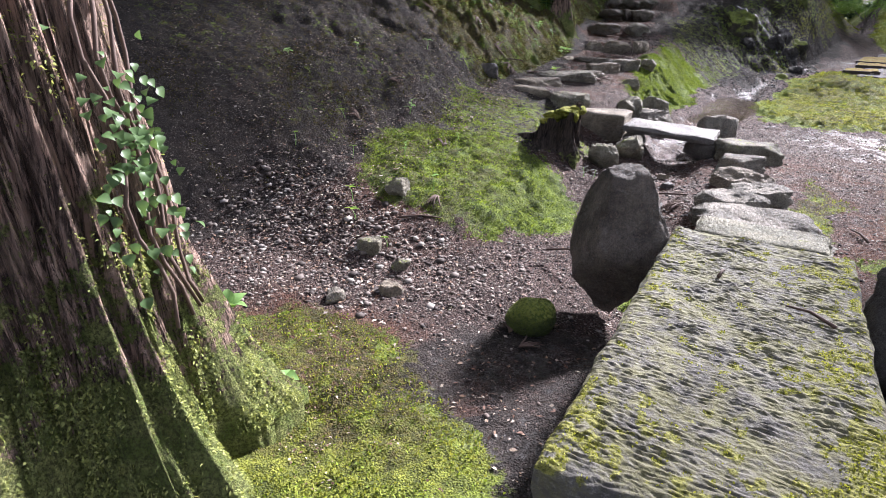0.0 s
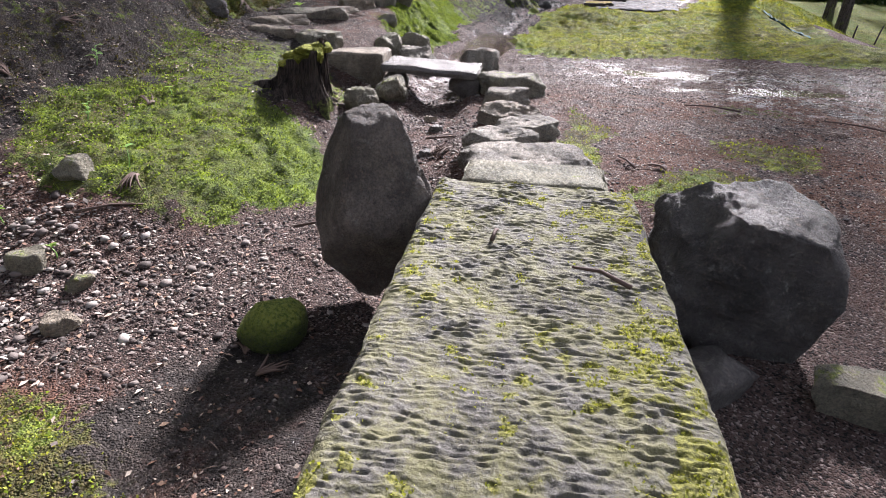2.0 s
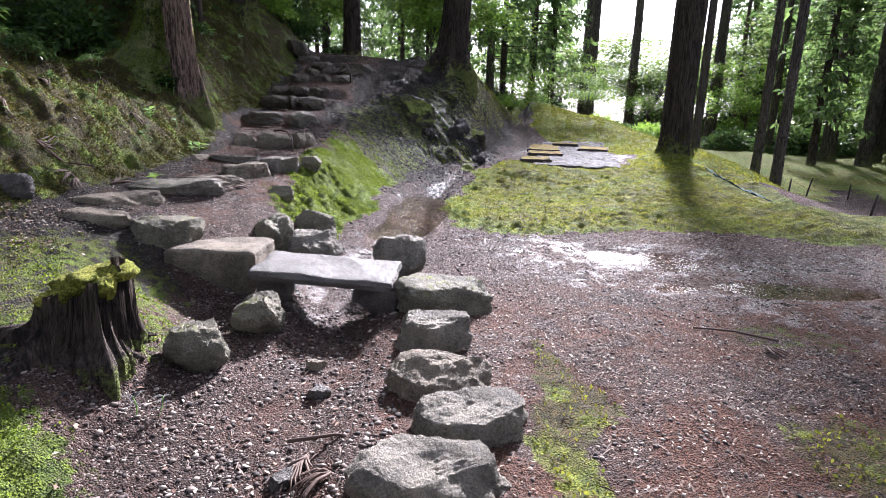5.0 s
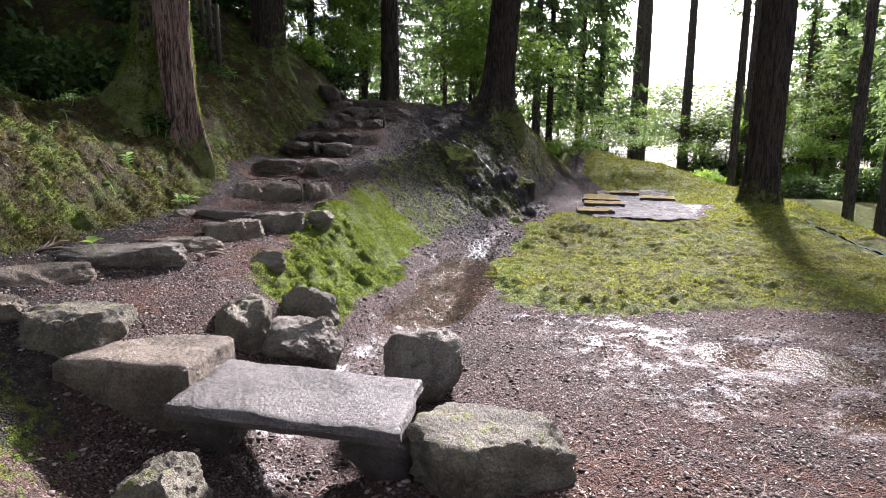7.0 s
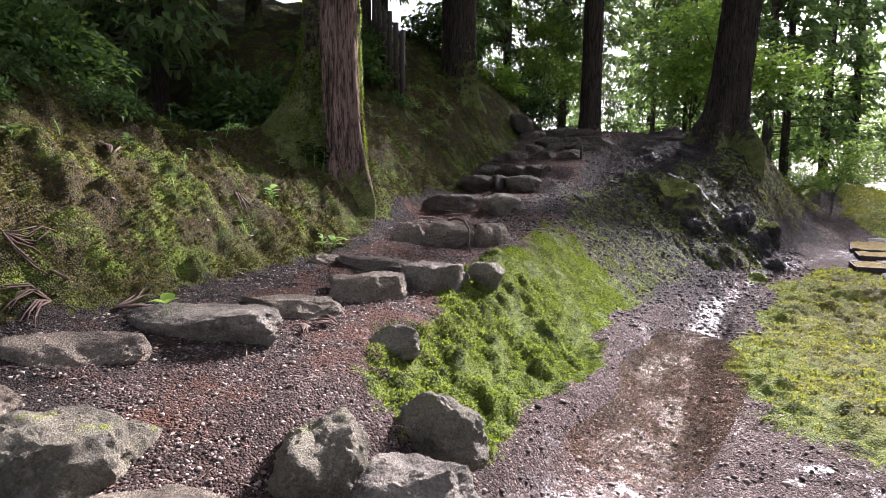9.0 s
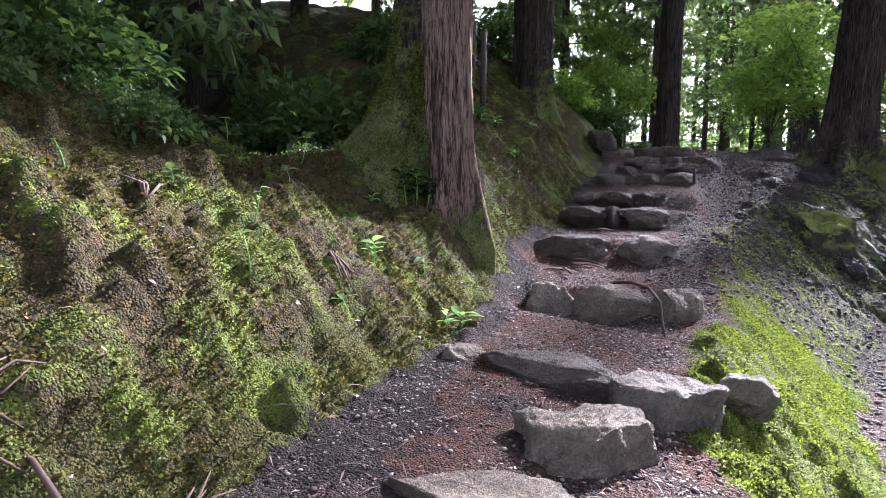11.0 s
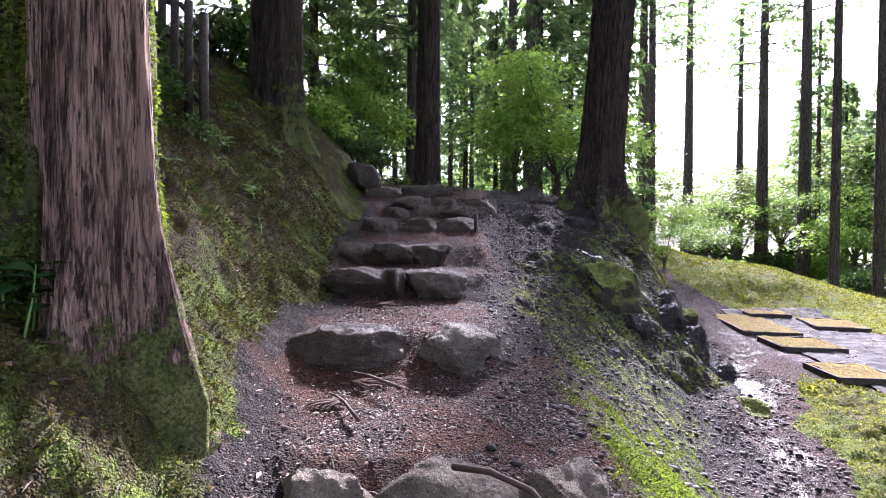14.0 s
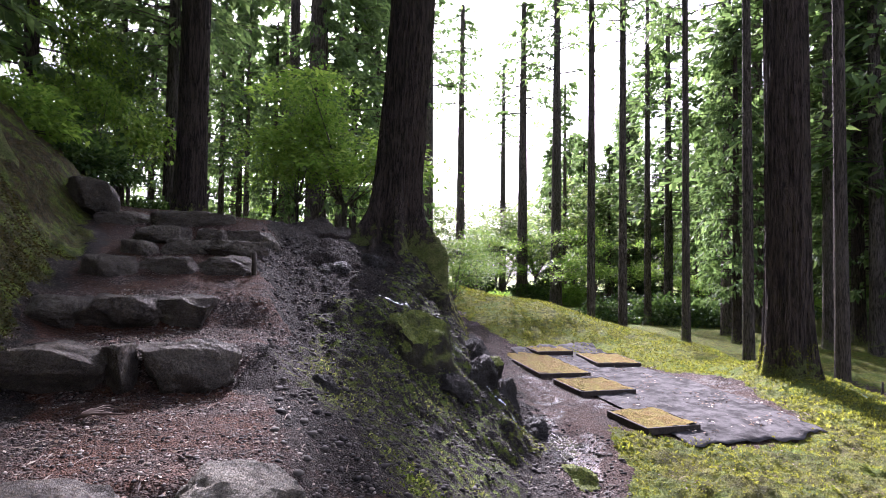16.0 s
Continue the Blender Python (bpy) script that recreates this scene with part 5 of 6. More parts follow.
def moss_tray(x, y, sx, sy, rz, seed):
    t = empty("moss_tray", x, y, on_ground(np.array([x]), np.array([y]))[0] + 0.035, "low black-edged tray of golden brown moss on the tarp", "moss tray", "moss trays")
    t.rotation_euler.z = radians(rz)
    for ax, ay, bx, by in ((0, -sy / 2, sx, 0.025), (0, sy / 2, sx, 0.025), (-sx / 2, 0, 0.025, sy - 0.03), (sx / 2, 0, 0.025, sy - 0.03)):
        part("edge", box(bx, by, 0.07, at=(ax, ay, 0)), WOOD_DARK, t, smooth=False)
    n = 26
    g = np.linspace(-0.5, 0.5, n)
    gx, gy = np.meshgrid(g * (sx - 0.03), g * (sy - 0.03))
    z = 0.035 + 0.022 * wob(gx.ravel(), gy.ravel(), 6.0, seed) + 0.01 * wob(gx.ravel(), gy.ravel(), 19.0, seed)
    i = (np.arange(n - 1)[:, None] * n + np.arange(n - 1)[None]).ravel()
    link("moss_bed", np_mesh("moss_bed", np.stack([gx.ravel(), gy.ravel(), z], 1), np.stack([i, i + 1, i + n + 1, i + n], 1)), MOSS_TRAY, t)


for x, y, sx, sy, rz, seed in ((2.28, 17.3, 0.80, 2.2, -8, 1), (2.08, 15.42, 0.78, 0.85, -5, 2), (1.68, 13.72, 0.62, 0.72, -3, 3), (3.62, 17.3, 0.75, 1.1, -14, 4), (3.0, 18.3, 0.7, 0.7, -8, 5)):
    moss_tray(x, y, sx, sy, rz, seed)


def ground_sheet(name, x0, x1, y0, y1, skew, mat, label, lift, crease, n=60):
    g = np.linspace(0, 1, n)
    u, v = np.meshgrid(g, g)
    x = x0 + (x1 - x0) * u.ravel() + skew * v.ravel() + 0.06 * wob(u.ravel(), v.ravel(), 6, 3)
    y = y0 + (y1 - y0) * v.ravel() + 0.12 * wob(u.ravel(), v.ravel(), 5, 8)
    z = on_ground(x, y) + lift + crease * np.abs(wob(x, y, 4.5, 6)) + 0.5 * crease * np.abs(wob(x, y, 11, 9))
    i = (np.arange(n - 1)[:, None] * n + np.arange(n - 1)[None]).ravel()
    ob = link(name, np_mesh(name, np.stack([x, y, z], 1), np.stack([i, i + 1, i + n + 1, i + n], 1)), mat)
    m = ob.modifiers.new("thickness", "SOLIDIFY")
    m.thickness = 0.004
    return tagged(ob, label, name.replace("_", " "))


ground_sheet("tarp", 1.55, 3.35, 13.0, 18.6, 0.8, TARP, "wet creased grey tarp spread on the yard", 0.012, 0.03)
ground_sheet("green_net", 5.45, 5.70, 11.0, 13.9, -0.3, NET, "crumpled blue-green net along the lawn's edge", 0.02, 0.06, 36)


def post(x, y, h, lean):
    z = on_ground(np.array([x]), np.array([y]))[0]
    bm = tube([(0, 0, -0.1), (lean * 0.5, 0, h * 0.5), (lean, 0, h)], (0.022, 0.021, 0.018), 8)
    ob = part("stake", bm, WOOD_DARK)
    ob.location = (x, y, z)
    tagged(ob, "short dark wooden stake in the ground", "stake", "garden stakes")


for x, y, h, lean in ((7.1, 11.2, 0.42, 0.06), (9.6, 17.5, 0.5, 0.1), (10.6, 17.3, 0.42, 0.02), (-2.38, 14.02, 0.2, 0.0), (8.4, 16.2, 0.4, 0.03), (11.5, 14.5, 0.45, 0.04)):
    post(x, y, h, lean)


def fence():
    a, b = Vector((-4.85, 12.4)), Vector((-6.2, 13.6))
    t = empty("bamboo_fence", a.x, a.y, 0, "dark weathered pole fence along the top of the bank", "fence")
    n = 6
    zs = [float(on_ground(np.array([a.x + (b.x - a.x) * k / (n - 1)]), np.array([a.y + (b.y - a.y) * k / (n - 1)]))[0]) for k in range(n)]
    pts = [Vector(((b.x - a.x) * k / (n - 1), (b.y - a.y) * k / (n - 1), zs[k])) for k in range(n)]
    for p in pts:
        part("post", tube([p - Vector((0, 0, 0.2)), p + Vector((0, 0, 1.15))], (0.045, 0.04), 10), WOOD_DARK, t)
    for h in (0.25, 0.6, 0.95):
        part("rail", tube([p + Vector((0.05, 0.03, h)) for p in pts], [0.028] * n, 8), WOOD_DARK, t)


fence()


def garden_house():
    x, y = polar(525, 62)
    t = empty("garden_house", x, y, ground_z(x, y), "low far garden house with a pale roof behind the trees", "house")
    t.rotation_euler.z = radians(-28)
    part("wall", box(9, 5, 2.6, at=(0, 0, 1.3), bevel=0.02), WALL, t, smooth=False)
    bm = bmesh.new()
    v = [bm.verts.new(p) for p in ((-5.2, -3.3, 2.5), (5.2, -3.3, 2.5), (5.2, 3.3, 2.5), (-5.2, 3.3, 2.5), (-4.2, 0, 4.1), (4.2, 0, 4.1))]
    for f in ((0, 1, 5, 4), (2, 3, 4, 5), (1, 2, 5), (3, 0, 4), (3, 2, 1, 0)):
        bm.faces.new([v[i] for i in f])
    part("roof", bm, ROOF, t, smooth=False)
    for k in (-2.8, 0, 2.8):
        part("window", box(1.5, 0.08, 1.2, at=(k, -2.52, 1.5)), PANE, t, smooth=False)


garden_house()


def fence_far(px0, px1, d):
    x0, y0 = polar(px0, d)
    x1, y1 = polar(px1, d)
    t = empty("low_fence", x0, y0, 0, "low pale bamboo fence at the far side of the garden", "fence", "far fences")
    n = 16
    pts = [Vector(((x1 - x0) * k / n, (y1 - y0) * k / n, ground_z(x0 + (x1 - x0) * k / n, y0 + (y1 - y0) * k / n))) for k in range(n + 1)]
    for p in pts:
        part("post", tube([p, p + Vector((0, 0, 0.75))], (0.05, 0.05), 6), STONE_PLANK, t)
    for h in (0.35, 0.65):
        part("rail", tube([p + Vector((0, 0, h)) for p in pts], [0.04] * (n + 1), 6), STONE_PLANK, t)


fence_far(230, 330, 44)
fence_far(560, 640, 40)


# ---- small plants ----
def leaf_mesh(ln, wd, heart=False):
    """One broad leaf with a fold along its rib and a drooping tip."""
    v, f = [], []
    n = 7
    for i in range(n + 1):
        u = i / n
        w = wd * (math.sin(math.pi * (u ** (0.55 if heart else 0.8))) * 0.5 + 0.02)
        z = 0.25 * ln * u - 0.42 * ln * u * u
        v += [(-w, u * ln, z + w * 0.25), (0, u * ln, z), (w, u * ln, z + w * 0.25)]
    for i in range(n):
        for k in (0, 1):
            f.append((i * 3 + k, i * 3 + k + 1, i * 3 + 4 + k, i * 3 + 3 + k))
    return np_mesh("leaf", v, f)


LEAVES = {k: leaf_mesh(*q) for k, q in {"broad": (0.13, 0.10, True), "small": (0.05, 0.03, True), "long": (0.10, 0.035, False), "ivy": (0.075, 0.075, True), "oval": (0.085, 0.05, False)}.items()}
LEAF_PALE = mat_leaf("pale_leaves", (0.16, 0.30, 0.09), (0.24, 0.38, 0.13), 0.35, 0.35)
MOSS_TUFT_TRUNK = mat_leaf("trunk_moss", (0.13, 0.155, 0.05), (0.42, 0.45, 0.15), 0.35, 0.9)
LEAF_DARK = mat_leaf("glossy_leaves", (0.018, 0.05, 0.018), (0.05, 0.11, 0.035), 0.2, 0.25)


def sprig(name, x, y, kind, count, stem, scale, mat, label, seed, z=None, category="plant", group=""):
    rnd = random.Random(seed)
    z = on_ground(np.array([x]), np.array([y]))[0] if z is None else z
    t = empty(name, x, y, z, label, category, group)
    top = Vector((rnd.uniform(-0.3, 0.3) * stem, rnd.uniform(-0.3, 0.3) * stem, stem))
    part("stem", tube([(0, 0, -0.02), top * 0.5 + Vector((0.01, 0, 0)), top], (0.004 * scale + 0.001, 0.003, 0.002), 5), LEAF_PALE, t)
    for k in range(count):
        ob = new("leaf", LEAVES[kind])
        if not LEAVES[kind].materials:
            LEAVES[kind].materials.append(None)
        ob.parent = t
        u = 1.0 if count <= 4 else 0.25 + 0.75 * (k + 1) / count
        ob.matrix_basis = Matrix.Translation(top * u) @ Euler((radians(rnd.uniform(-5, 35)), radians(rnd.uniform(-20, 20)), 2.4 * k + rnd.uniform(-0.3, 0.3))).to_matrix().to_4x4() @ Matrix.Diagonal((*(scale * rnd.uniform(0.7, 1.15),) * 3, 1))
        ob.material_slots[0].link = "OBJECT"
        ob.material_slots[0].material = mat
    return t


rp = random.Random(9)
for x, y, s in ((-2.25, 0.19, 1.25), (-2.33, 0.12, 1.0), (-1.42, -0.56, 0.5), (-1.34, -0.82, 0.55), (-1.5, -0.09, 0.6), (-1.46, -0.36, 0.45), (-1.3, -0.98, 0.5)):
    sprig("ground_plant", x, y, "broad", 4, 0.05, s, LEAF_PALE, "low plant with broad pale green leaves by the tree roots", rp.random(), group="broad-leaved plants")
for x, y in ((-2.35, 1.55), (-2.5, 1.7), (-1.95, 1.42), (-2.9, 2.2), (-3.3, 2.6), (-2.0, 2.15), (-3.0, 3.3), (-3.9, 3.6), (-4.3, 2.9), (-2.4, 3.3), (-3.6, 4.6), (-3.3, 1.9), (-2.6, 2.6)):
    sprig("seedling", x, y, "small", rp.choice((3, 4, 6)), rp.uniform(0.06, 0.14), rp.uniform(0.9, 1.5), LEAF_PALE if rp.random() < 0.5 else LEAF_MAPLE, "small green seedling in the leaf litter", rp.random(), group="seedlings")
for x, y in ((-3.72, 7.42), (-3.95, 7.9), (-3.5, 7.2), (-4.0, 7.2), (-4.2, 7.6), (-4.1, 6.8), (-3.55, 8.15), (-3.35, 7.65), (-3.9, 6.4), (-4.3, 6.2), (-3.6, 6.1), (-4.25, 8.3), (-4.45, 7.9), (-4.0, 11.6), (-4.3, 12.2), (-4.6, 11.4), (-4.5, 13.4), (-4.8, 12.8), (-3.42, 8.5), (-3.9, 8.6)):
    sprig("seedling", x, y, rp.choice(("small", "long", "oval")), rp.choice((3, 4, 6, 8)), rp.uniform(0.05, 0.2), rp.uniform(0.7, 1.2), LEAF_PALE if rp.random() < 0.4 else LEAF_IVY, "small green plant growing out of the moss bank", rp.random(), group="bank seedlings")
sprig("leafy_shoot", -2.52, 6.36, "oval", 4, 0.07, 1.3, LEAF_MAPLE, "fresh green leaves growing beside the pale stepping stone", 0.31, 0.84)
sprig("leafy_shoot", -3.12, 8.42, "long", 6, 0.09, 1.3, LEAF_PALE, "shoot with long pale green leaves at the foot of the bank", 0.52)
sprig("leafy_shoot", -3.15, 8.30, "oval", 5, 0.12, 1.1, LEAF_PALE, "shoot with pale green leaves at the foot of the bank", 0.53)
for k in range(6):
    sprig("glossy_plant", -3.78 + 0.05 * (k % 3), 8.86 + 0.05 * k, "oval", 8, 0.26 - 0.02 * k, 1.1, LEAF_DARK, "dark glossy-leaved plant at the foot of the cedar", 0.6 + k, group="glossy plants")
for x, y in ((-0.02, 2.05), (-0.12, 1.92), (-0.9, 6.35), (-1.0, 5.85), (0.95, 2.35)):
    sprig("small_fern", x, y, "long", 9, 0.08, 0.7, LEAF_SHRUB, "small green fern between the stones", rp.random(), group="small ferns")
for k in range(2):
    sprig("white_fern", -1.16 + 0.08 * k, 3.66 + 0.03 * k, "long", 7, 0.10, 0.55, STONE_PLANK, "pale silvery fern frond at the stump's foot", 0.8 + k, group="pale ferns")


def ivy():
    t = empty("ivy", -1.80, -0.86, 0, "ivy with green leaves climbing the mossy old cedar", "ivy")
    g = random.Random(12)
    for s in range(4):
        pts = []
        for q in range(11):
            z = 0.62 + q * 0.12
            a = 0.30 + 0.13 * s + 0.08 * math.sin(q * 1.3 + s)
            r = 0.44 + 0.26 * math.exp(-z / 0.46) + 0.03
            pts.append(Vector((math.cos(a) * r - 0.10 * z, math.sin(a) * r, z)))
        part("vine", tube(pts, [0.008] * 11, 5), TWIG, t)
        for q in range(34):
            u = g.gauss(5.6, 1.2) if q % 4 else g.uniform(1.0, 9.0)
            u = min(max(u, 0.5), 9.9)
            p = pts[int(u)].lerp(pts[int(u) + 1], u % 1) + Vector((g.uniform(0.0, 0.10), g.uniform(-0.13, 0.06), g.uniform(-0.09, 0.09)))
            ob = new("leaf", LEAVES["ivy"])
            ob.parent = t
            ob.matrix_basis = Matrix.Translation(p + Vector((0.03, -0.01, 0))) @ Euler((radians(g.uniform(-75, -15)), radians(g.uniform(-30, 30)), radians(g.uniform(-170, -60)))).to_matrix().to_4x4() @ Matrix.Diagonal((*(g.uniform(0.28, 0.62),) * 3, 1))
            if not LEAVES["ivy"].materials:
                LEAVES["ivy"].materials.append(None)
            ob.material_slots[0].link = "OBJECT"
            ob.material_slots[0].material = LEAF_IVY


ivy()


def stick(name, pts, r, label):
    ob = part(name, tube(pts, [r * (1 - 0.6 * k / len(pts)) for k in range(len(pts))], 6), TWIG)
    tagged(ob, label, "stick", "fallen sticks")


stick("curved_root", [(-2.42, 9.22, 1.215), (-2.3, 9.14, 1.235), (-2.18, 9.05, 1.22), (-2.10, 8.98, 1.15), (-2.08, 8.94, 1.04), (-2.05, 8.90, 0.93)], 0.012, "thin pale root hanging over the lowest stair")
for x, y, ln, a, z in ((0.72, 0.95, 0.22, 150, 0.49), (0.33, 1.22, 0.10, 80, 0.49), (-0.75, 2.05, 0.30, 20, 0.06), (2.1, 4.9, 0.5, 160, 0.22), (1.1, 3.1, 0.25, 110, 0.22), (-0.2, 3.55, 0.4, 10, 0.15), (-3.2, 6.2, 0.5, 170, 0.97), (-1.9, 1.8, 0.35, 30, 0.15), (3.2, 4.4, 0.6, 140, 0.22), (-2.9, 10.2, 0.5, 140, 1.25), (-2.95, 9.9, 0.45, 120, 1.2)):
    zz = max(z, float(on_ground(np.array([x]), np.array([y]))[0]) + 0.008) if z < 0.45 or z > 0.5 else z
    c, s = math.cos(radians(a)) * ln / 2, math.sin(radians(a)) * ln / 2
    stick("fallen_stick", [(x - c, y - s, zz), (x, y + 0.02, zz + 0.012), (x + c * 0.6, y + s * 0.7, zz + 0.006), (x + c, y + s, zz)], 0.009, "thin dead stick lying on the ground")


def sprig_fan(x, y, rz, ln, seed):
    """A fallen cedar frond: thin brown sprays fanning from one stalk."""
    g = random.Random(seed)
    z = float(on_ground(np.array([x]), np.array([y]))[0])
    t = empty("fallen_frond", x, y, z, "dry brown cedar frond fallen on the ground", "cedar frond", "fallen fronds")
    for k in range(9):
        a = radians(rz + g.uniform(-38, 38))
        l = ln * g.uniform(0.5, 1.0)
        pts = []
        for q in (0.0, 0.35, 0.7, 1.0):
            px, py = math.cos(a + 0.4 * q) * l * q, math.sin(a + 0.4 * q) * l * q
            pts.append((px, py, float(on_ground(np.array([x + px]), np.array([y + py]))[0]) - z + 0.012 + 0.02 * math.sin(3.1 * q)))
        part("spray", tube(pts, (0.005, 0.006, 0.005, 0.002), 5), TWIG, t)


rf = random.Random(19)
for x, y in ((-0.3, 3.5), (-0.15, 3.3), (1.35, 3.0), (-0.75, 1.05), (-0.62, 0.9), (-1.5, 4.25), (-1.75, 4.1), (-3.7, 6.2), (-3.4, 6.1), (-3.9, 7.0), (-4.1, 7.9), (-3.55, 7.75), (-3.1, 6.15), (-2.95, 6.35), (-2.0, 6.8), (-1.9, 6.9), (-2.95, 9.95), (-3.0, 10.3), (-3.1, 11.5), (-1.9, 2.1), (-2.4, 3.0), (-3.2, 2.7), (-3.4, 3.5), (2.2, 4.7), (3.0, 4.2), (0.72, 0.9), (-4.0, 5.4), (-4.5, 6.5)):
    if x != 0.72:
        sprig_fan(x, y, rf.uniform(0, 360), rf.uniform(0.14, 0.3), rf.random())


def trickle():
    line = [(-1.12, 14.55), (-0.95, 14.40), (-0.75, 14.42), (-0.55, 14.30), (-0.30, 14.25), (-0.05, 14.10), (0.2, 14.0), (0.45, 13.85)]
    v, f = [], []
    g = random.Random(8)
    pts = []
    for a, b in zip(line, line[1:]):
        for q in range(6):
            pts.append((a[0] + (b[0] - a[0]) * q / 6 + g.uniform(-0.015, 0.015), a[1] + (b[1] - a[1]) * q / 6 + g.uniform(-0.02, 0.02)))
    for k, (x, y) in enumerate(pts):
        w = 0.003 + 0.008 * abs(math.sin(k * 0.9))
        for d in (-w, 0, w):
            v.append((x + 0.3 * d, y + d, float(on_ground(np.array([x + 0.3 * d]), np.array([y + d]))[0]) + (0.005 if d == 0 else 0.001)))
    for k in range(len(pts) - 1):
        for c in (0, 1):
            f.append((k * 3 + c, k * 3 + c + 1, k * 3 + c + 4, k * 3 + c + 3))
    ob = tagged(link("water_4", np_mesh("water_4", v, f), WATER), "thin trickle of water running down the dark slope", "water", kind="structure")
    ob.visible_shadow = False


trickle()

# ---- ground cover: moss, pebbles, fallen leaves ----
def sample(n, x0, x1, y0, y1, seed, keep):
    g = np.random.RandomState(seed)
    x, y = g.uniform(x0, x1, n), g.uniform(y0, y1, n)
    p = keep(x, y)
    k = g.uniform(0, 1, n) < p
    return x[k], y[k], g


def cover_moss(name, n, x0, x1, y0, y1, seed, keep, mat, ln, label):
    x, y, g = sample(n, x0, x1, y0, y1, seed, keep)
    c = np.stack([x, y, on_ground(x, y) - 0.002], 1)
    e = 0.03
    nx, ny = on_ground(x - e, y) - on_ground(x + e, y), on_ground(x, y - e) - on_ground(x, y + e)
    d = np.stack([nx, ny, np.full(len(x), 2 * e)], 1)
    d = d / np.linalg.norm(d, axis=1)[:, None] + g.normal(0, 0.55, (len(x), 3))
    tagged(link(name, leaf_quads(name, c, d, ln, ln * 0.5, seed, 0.2, 0.5), mat, smooth=False), label, "moss", kind="stuff")


def trunk_moss(tree, segs, n, seed, top, mat, ln, label):
    """Tufts of moss growing on a trunk's foot."""
    body = [c for c in tree.children if c.name.startswith("trunk")][0].data
    g = np.random.RandomState(seed)
    q = len(body.vertices)
    co, no, ms = np.zeros(q * 3), np.zeros(q * 3), np.zeros(q)
    body.vertices.foreach_get("co", co), body.vertices.foreach_get("normal", no)
    body.attributes["moss"].data.foreach_get("value", ms)
    co, no = co.reshape(-1, 3), no.reshape(-1, 3)
    pick = np.nonzero((co[:, 2] < top) & (co[:, 2] > 0))[0]
    i = g.choice(pick, n)
    across, above = i - i % segs + (i + 1) % segs, np.minimum(i + segs, q - 1)
    p = co[i] + (co[across] - co[i]) * g.uniform(0, 1, n)[:, None] + (co[above] - co[i]) * g.uniform(0, 1, n)[:, None]
    patch = np.array([noise.noise((float(a[0]) * 6, float(a[1]) * 6, float(a[2]) * 2.6)) + 0.6 * noise.noise((float(a[0]) * 19, float(a[1]) * 19, float(a[2]) * 8)) for a in p])
    k = g.uniform(0.15, 0.75, n) < ms[i] * 0.75 + 0.95 * patch - 0.18
    d = no[i][k] + g.normal(0, 0.5, (k.sum(), 3))
    ob = link("trunk_moss", leaf_quads("trunk_moss", p[k], d, ln, ln * 0.5, seed, 0.3, 0.5), mat, tree, label, smooth=False)
    tagged(ob, label, kind="stuff")


trunk_moss(tree_first, 420, 80000, 51, 2.0, MOSS_TUFT_TRUNK, 0.016, "green and yellow moss on the bark")
trunk_moss(tree_mossy, 180, 110000, 52, 3.4, MOSS_TUFT, 0.024, "green moss on the trunk")
trunk_moss(tree_lawn, 140, 9000, 53, 0.8, MOSS_TUFT_GOLD, 0.03, "golden moss on the roots")


def clumpy(x, y, s, lo, hi, seed):
    return sstep(lo, hi, wob(x, y, s, seed) + 0.5 * wob(x, y, s * 3.1, seed + 5))


def in_moss(gold_side):
    def keep(x, y):
        moss, gold, wet, brown, soil_shade = zones(x, y)
        m = sstep(0.35, 0.7, moss + 0.25 * wob(x, y, 6, 3))
        return m * (gold if gold_side else (1 - gold)) * (0.12 + 0.88 * clumpy(x, y, 4.0, -0.45, 0.35, 8))
    return keep


cover_moss("moss_cover", 90000, -3.2, 0.2, -1.2, 4.9, 1, in_moss(False), MOSS_TUFT, 0.022, "fine bright green moss on the ground")
cover_moss("bank_moss_cover", 100000, -1.9, -0.8, 6.2, 11.5, 2, in_moss(False), MOSS_TUFT, 0.017, "bright green moss on the stream bank")
cover_moss("hill_moss_cover", 190000, -6.2, -2.9, 5.2, 14.5, 3, in_moss(False), MOSS_TUFT_OLD, 0.026, "olive green moss on the hillside")
cover_moss("hill_moss_tips", 10000, -4.6, -2.9, 5.4, 12.5, 4, lambda x, y: in_moss(False)(x, y) * clumpy(x, y, 2.2, -0.1, 0.3, 30), MOSS_TUFT, 0.022, "bright moss tips on the hillside")
cover_moss("lawn_moss_cover", 130000, -0.3, 5.0, 1.8, 14.0, 5, in_moss(True), MOSS_TUFT_GOLD, 0.026, "golden green moss lawn")
cover_moss("lawn_moss_tips", 45000, -0.2, 4.0, 2.0, 12.5, 6, lambda x, y: in_moss(True)(x, y) * clumpy(x, y, 2.0, 0.1, 0.4, 50), MOSS_TUFT, 0.024, "greener patches in the moss lawn")


cover_moss("far_lawn_moss_cover", 70000, 0.6, 9.0, 13.0, 25.0, 12, in_moss(True), MOSS_TUFT_GOLD, 0.05, "golden green moss on the lawn's low mounds")
cover_moss("far_lawn_moss_tips", 24000, 0.6, 9.0, 13.0, 25.0, 13, lambda x, y: in_moss(True)(x, y) * clumpy(x, y, 1.2, 0.05, 0.4, 57), MOSS_TUFT, 0.045, "greener moss on the lawn's low mounds")
cover_moss("slope_moss_cover", 60000, -5.2, -2.3, 1.2, 5.6, 7, lambda x, y: 0.32 * clumpy(x, y, 1.6, -0.1, 0.5, 70) * sstep(-2.3, -2.9, x), MOSS_TUFT_OLD, 0.026, "thin olive moss on the dark hillside")

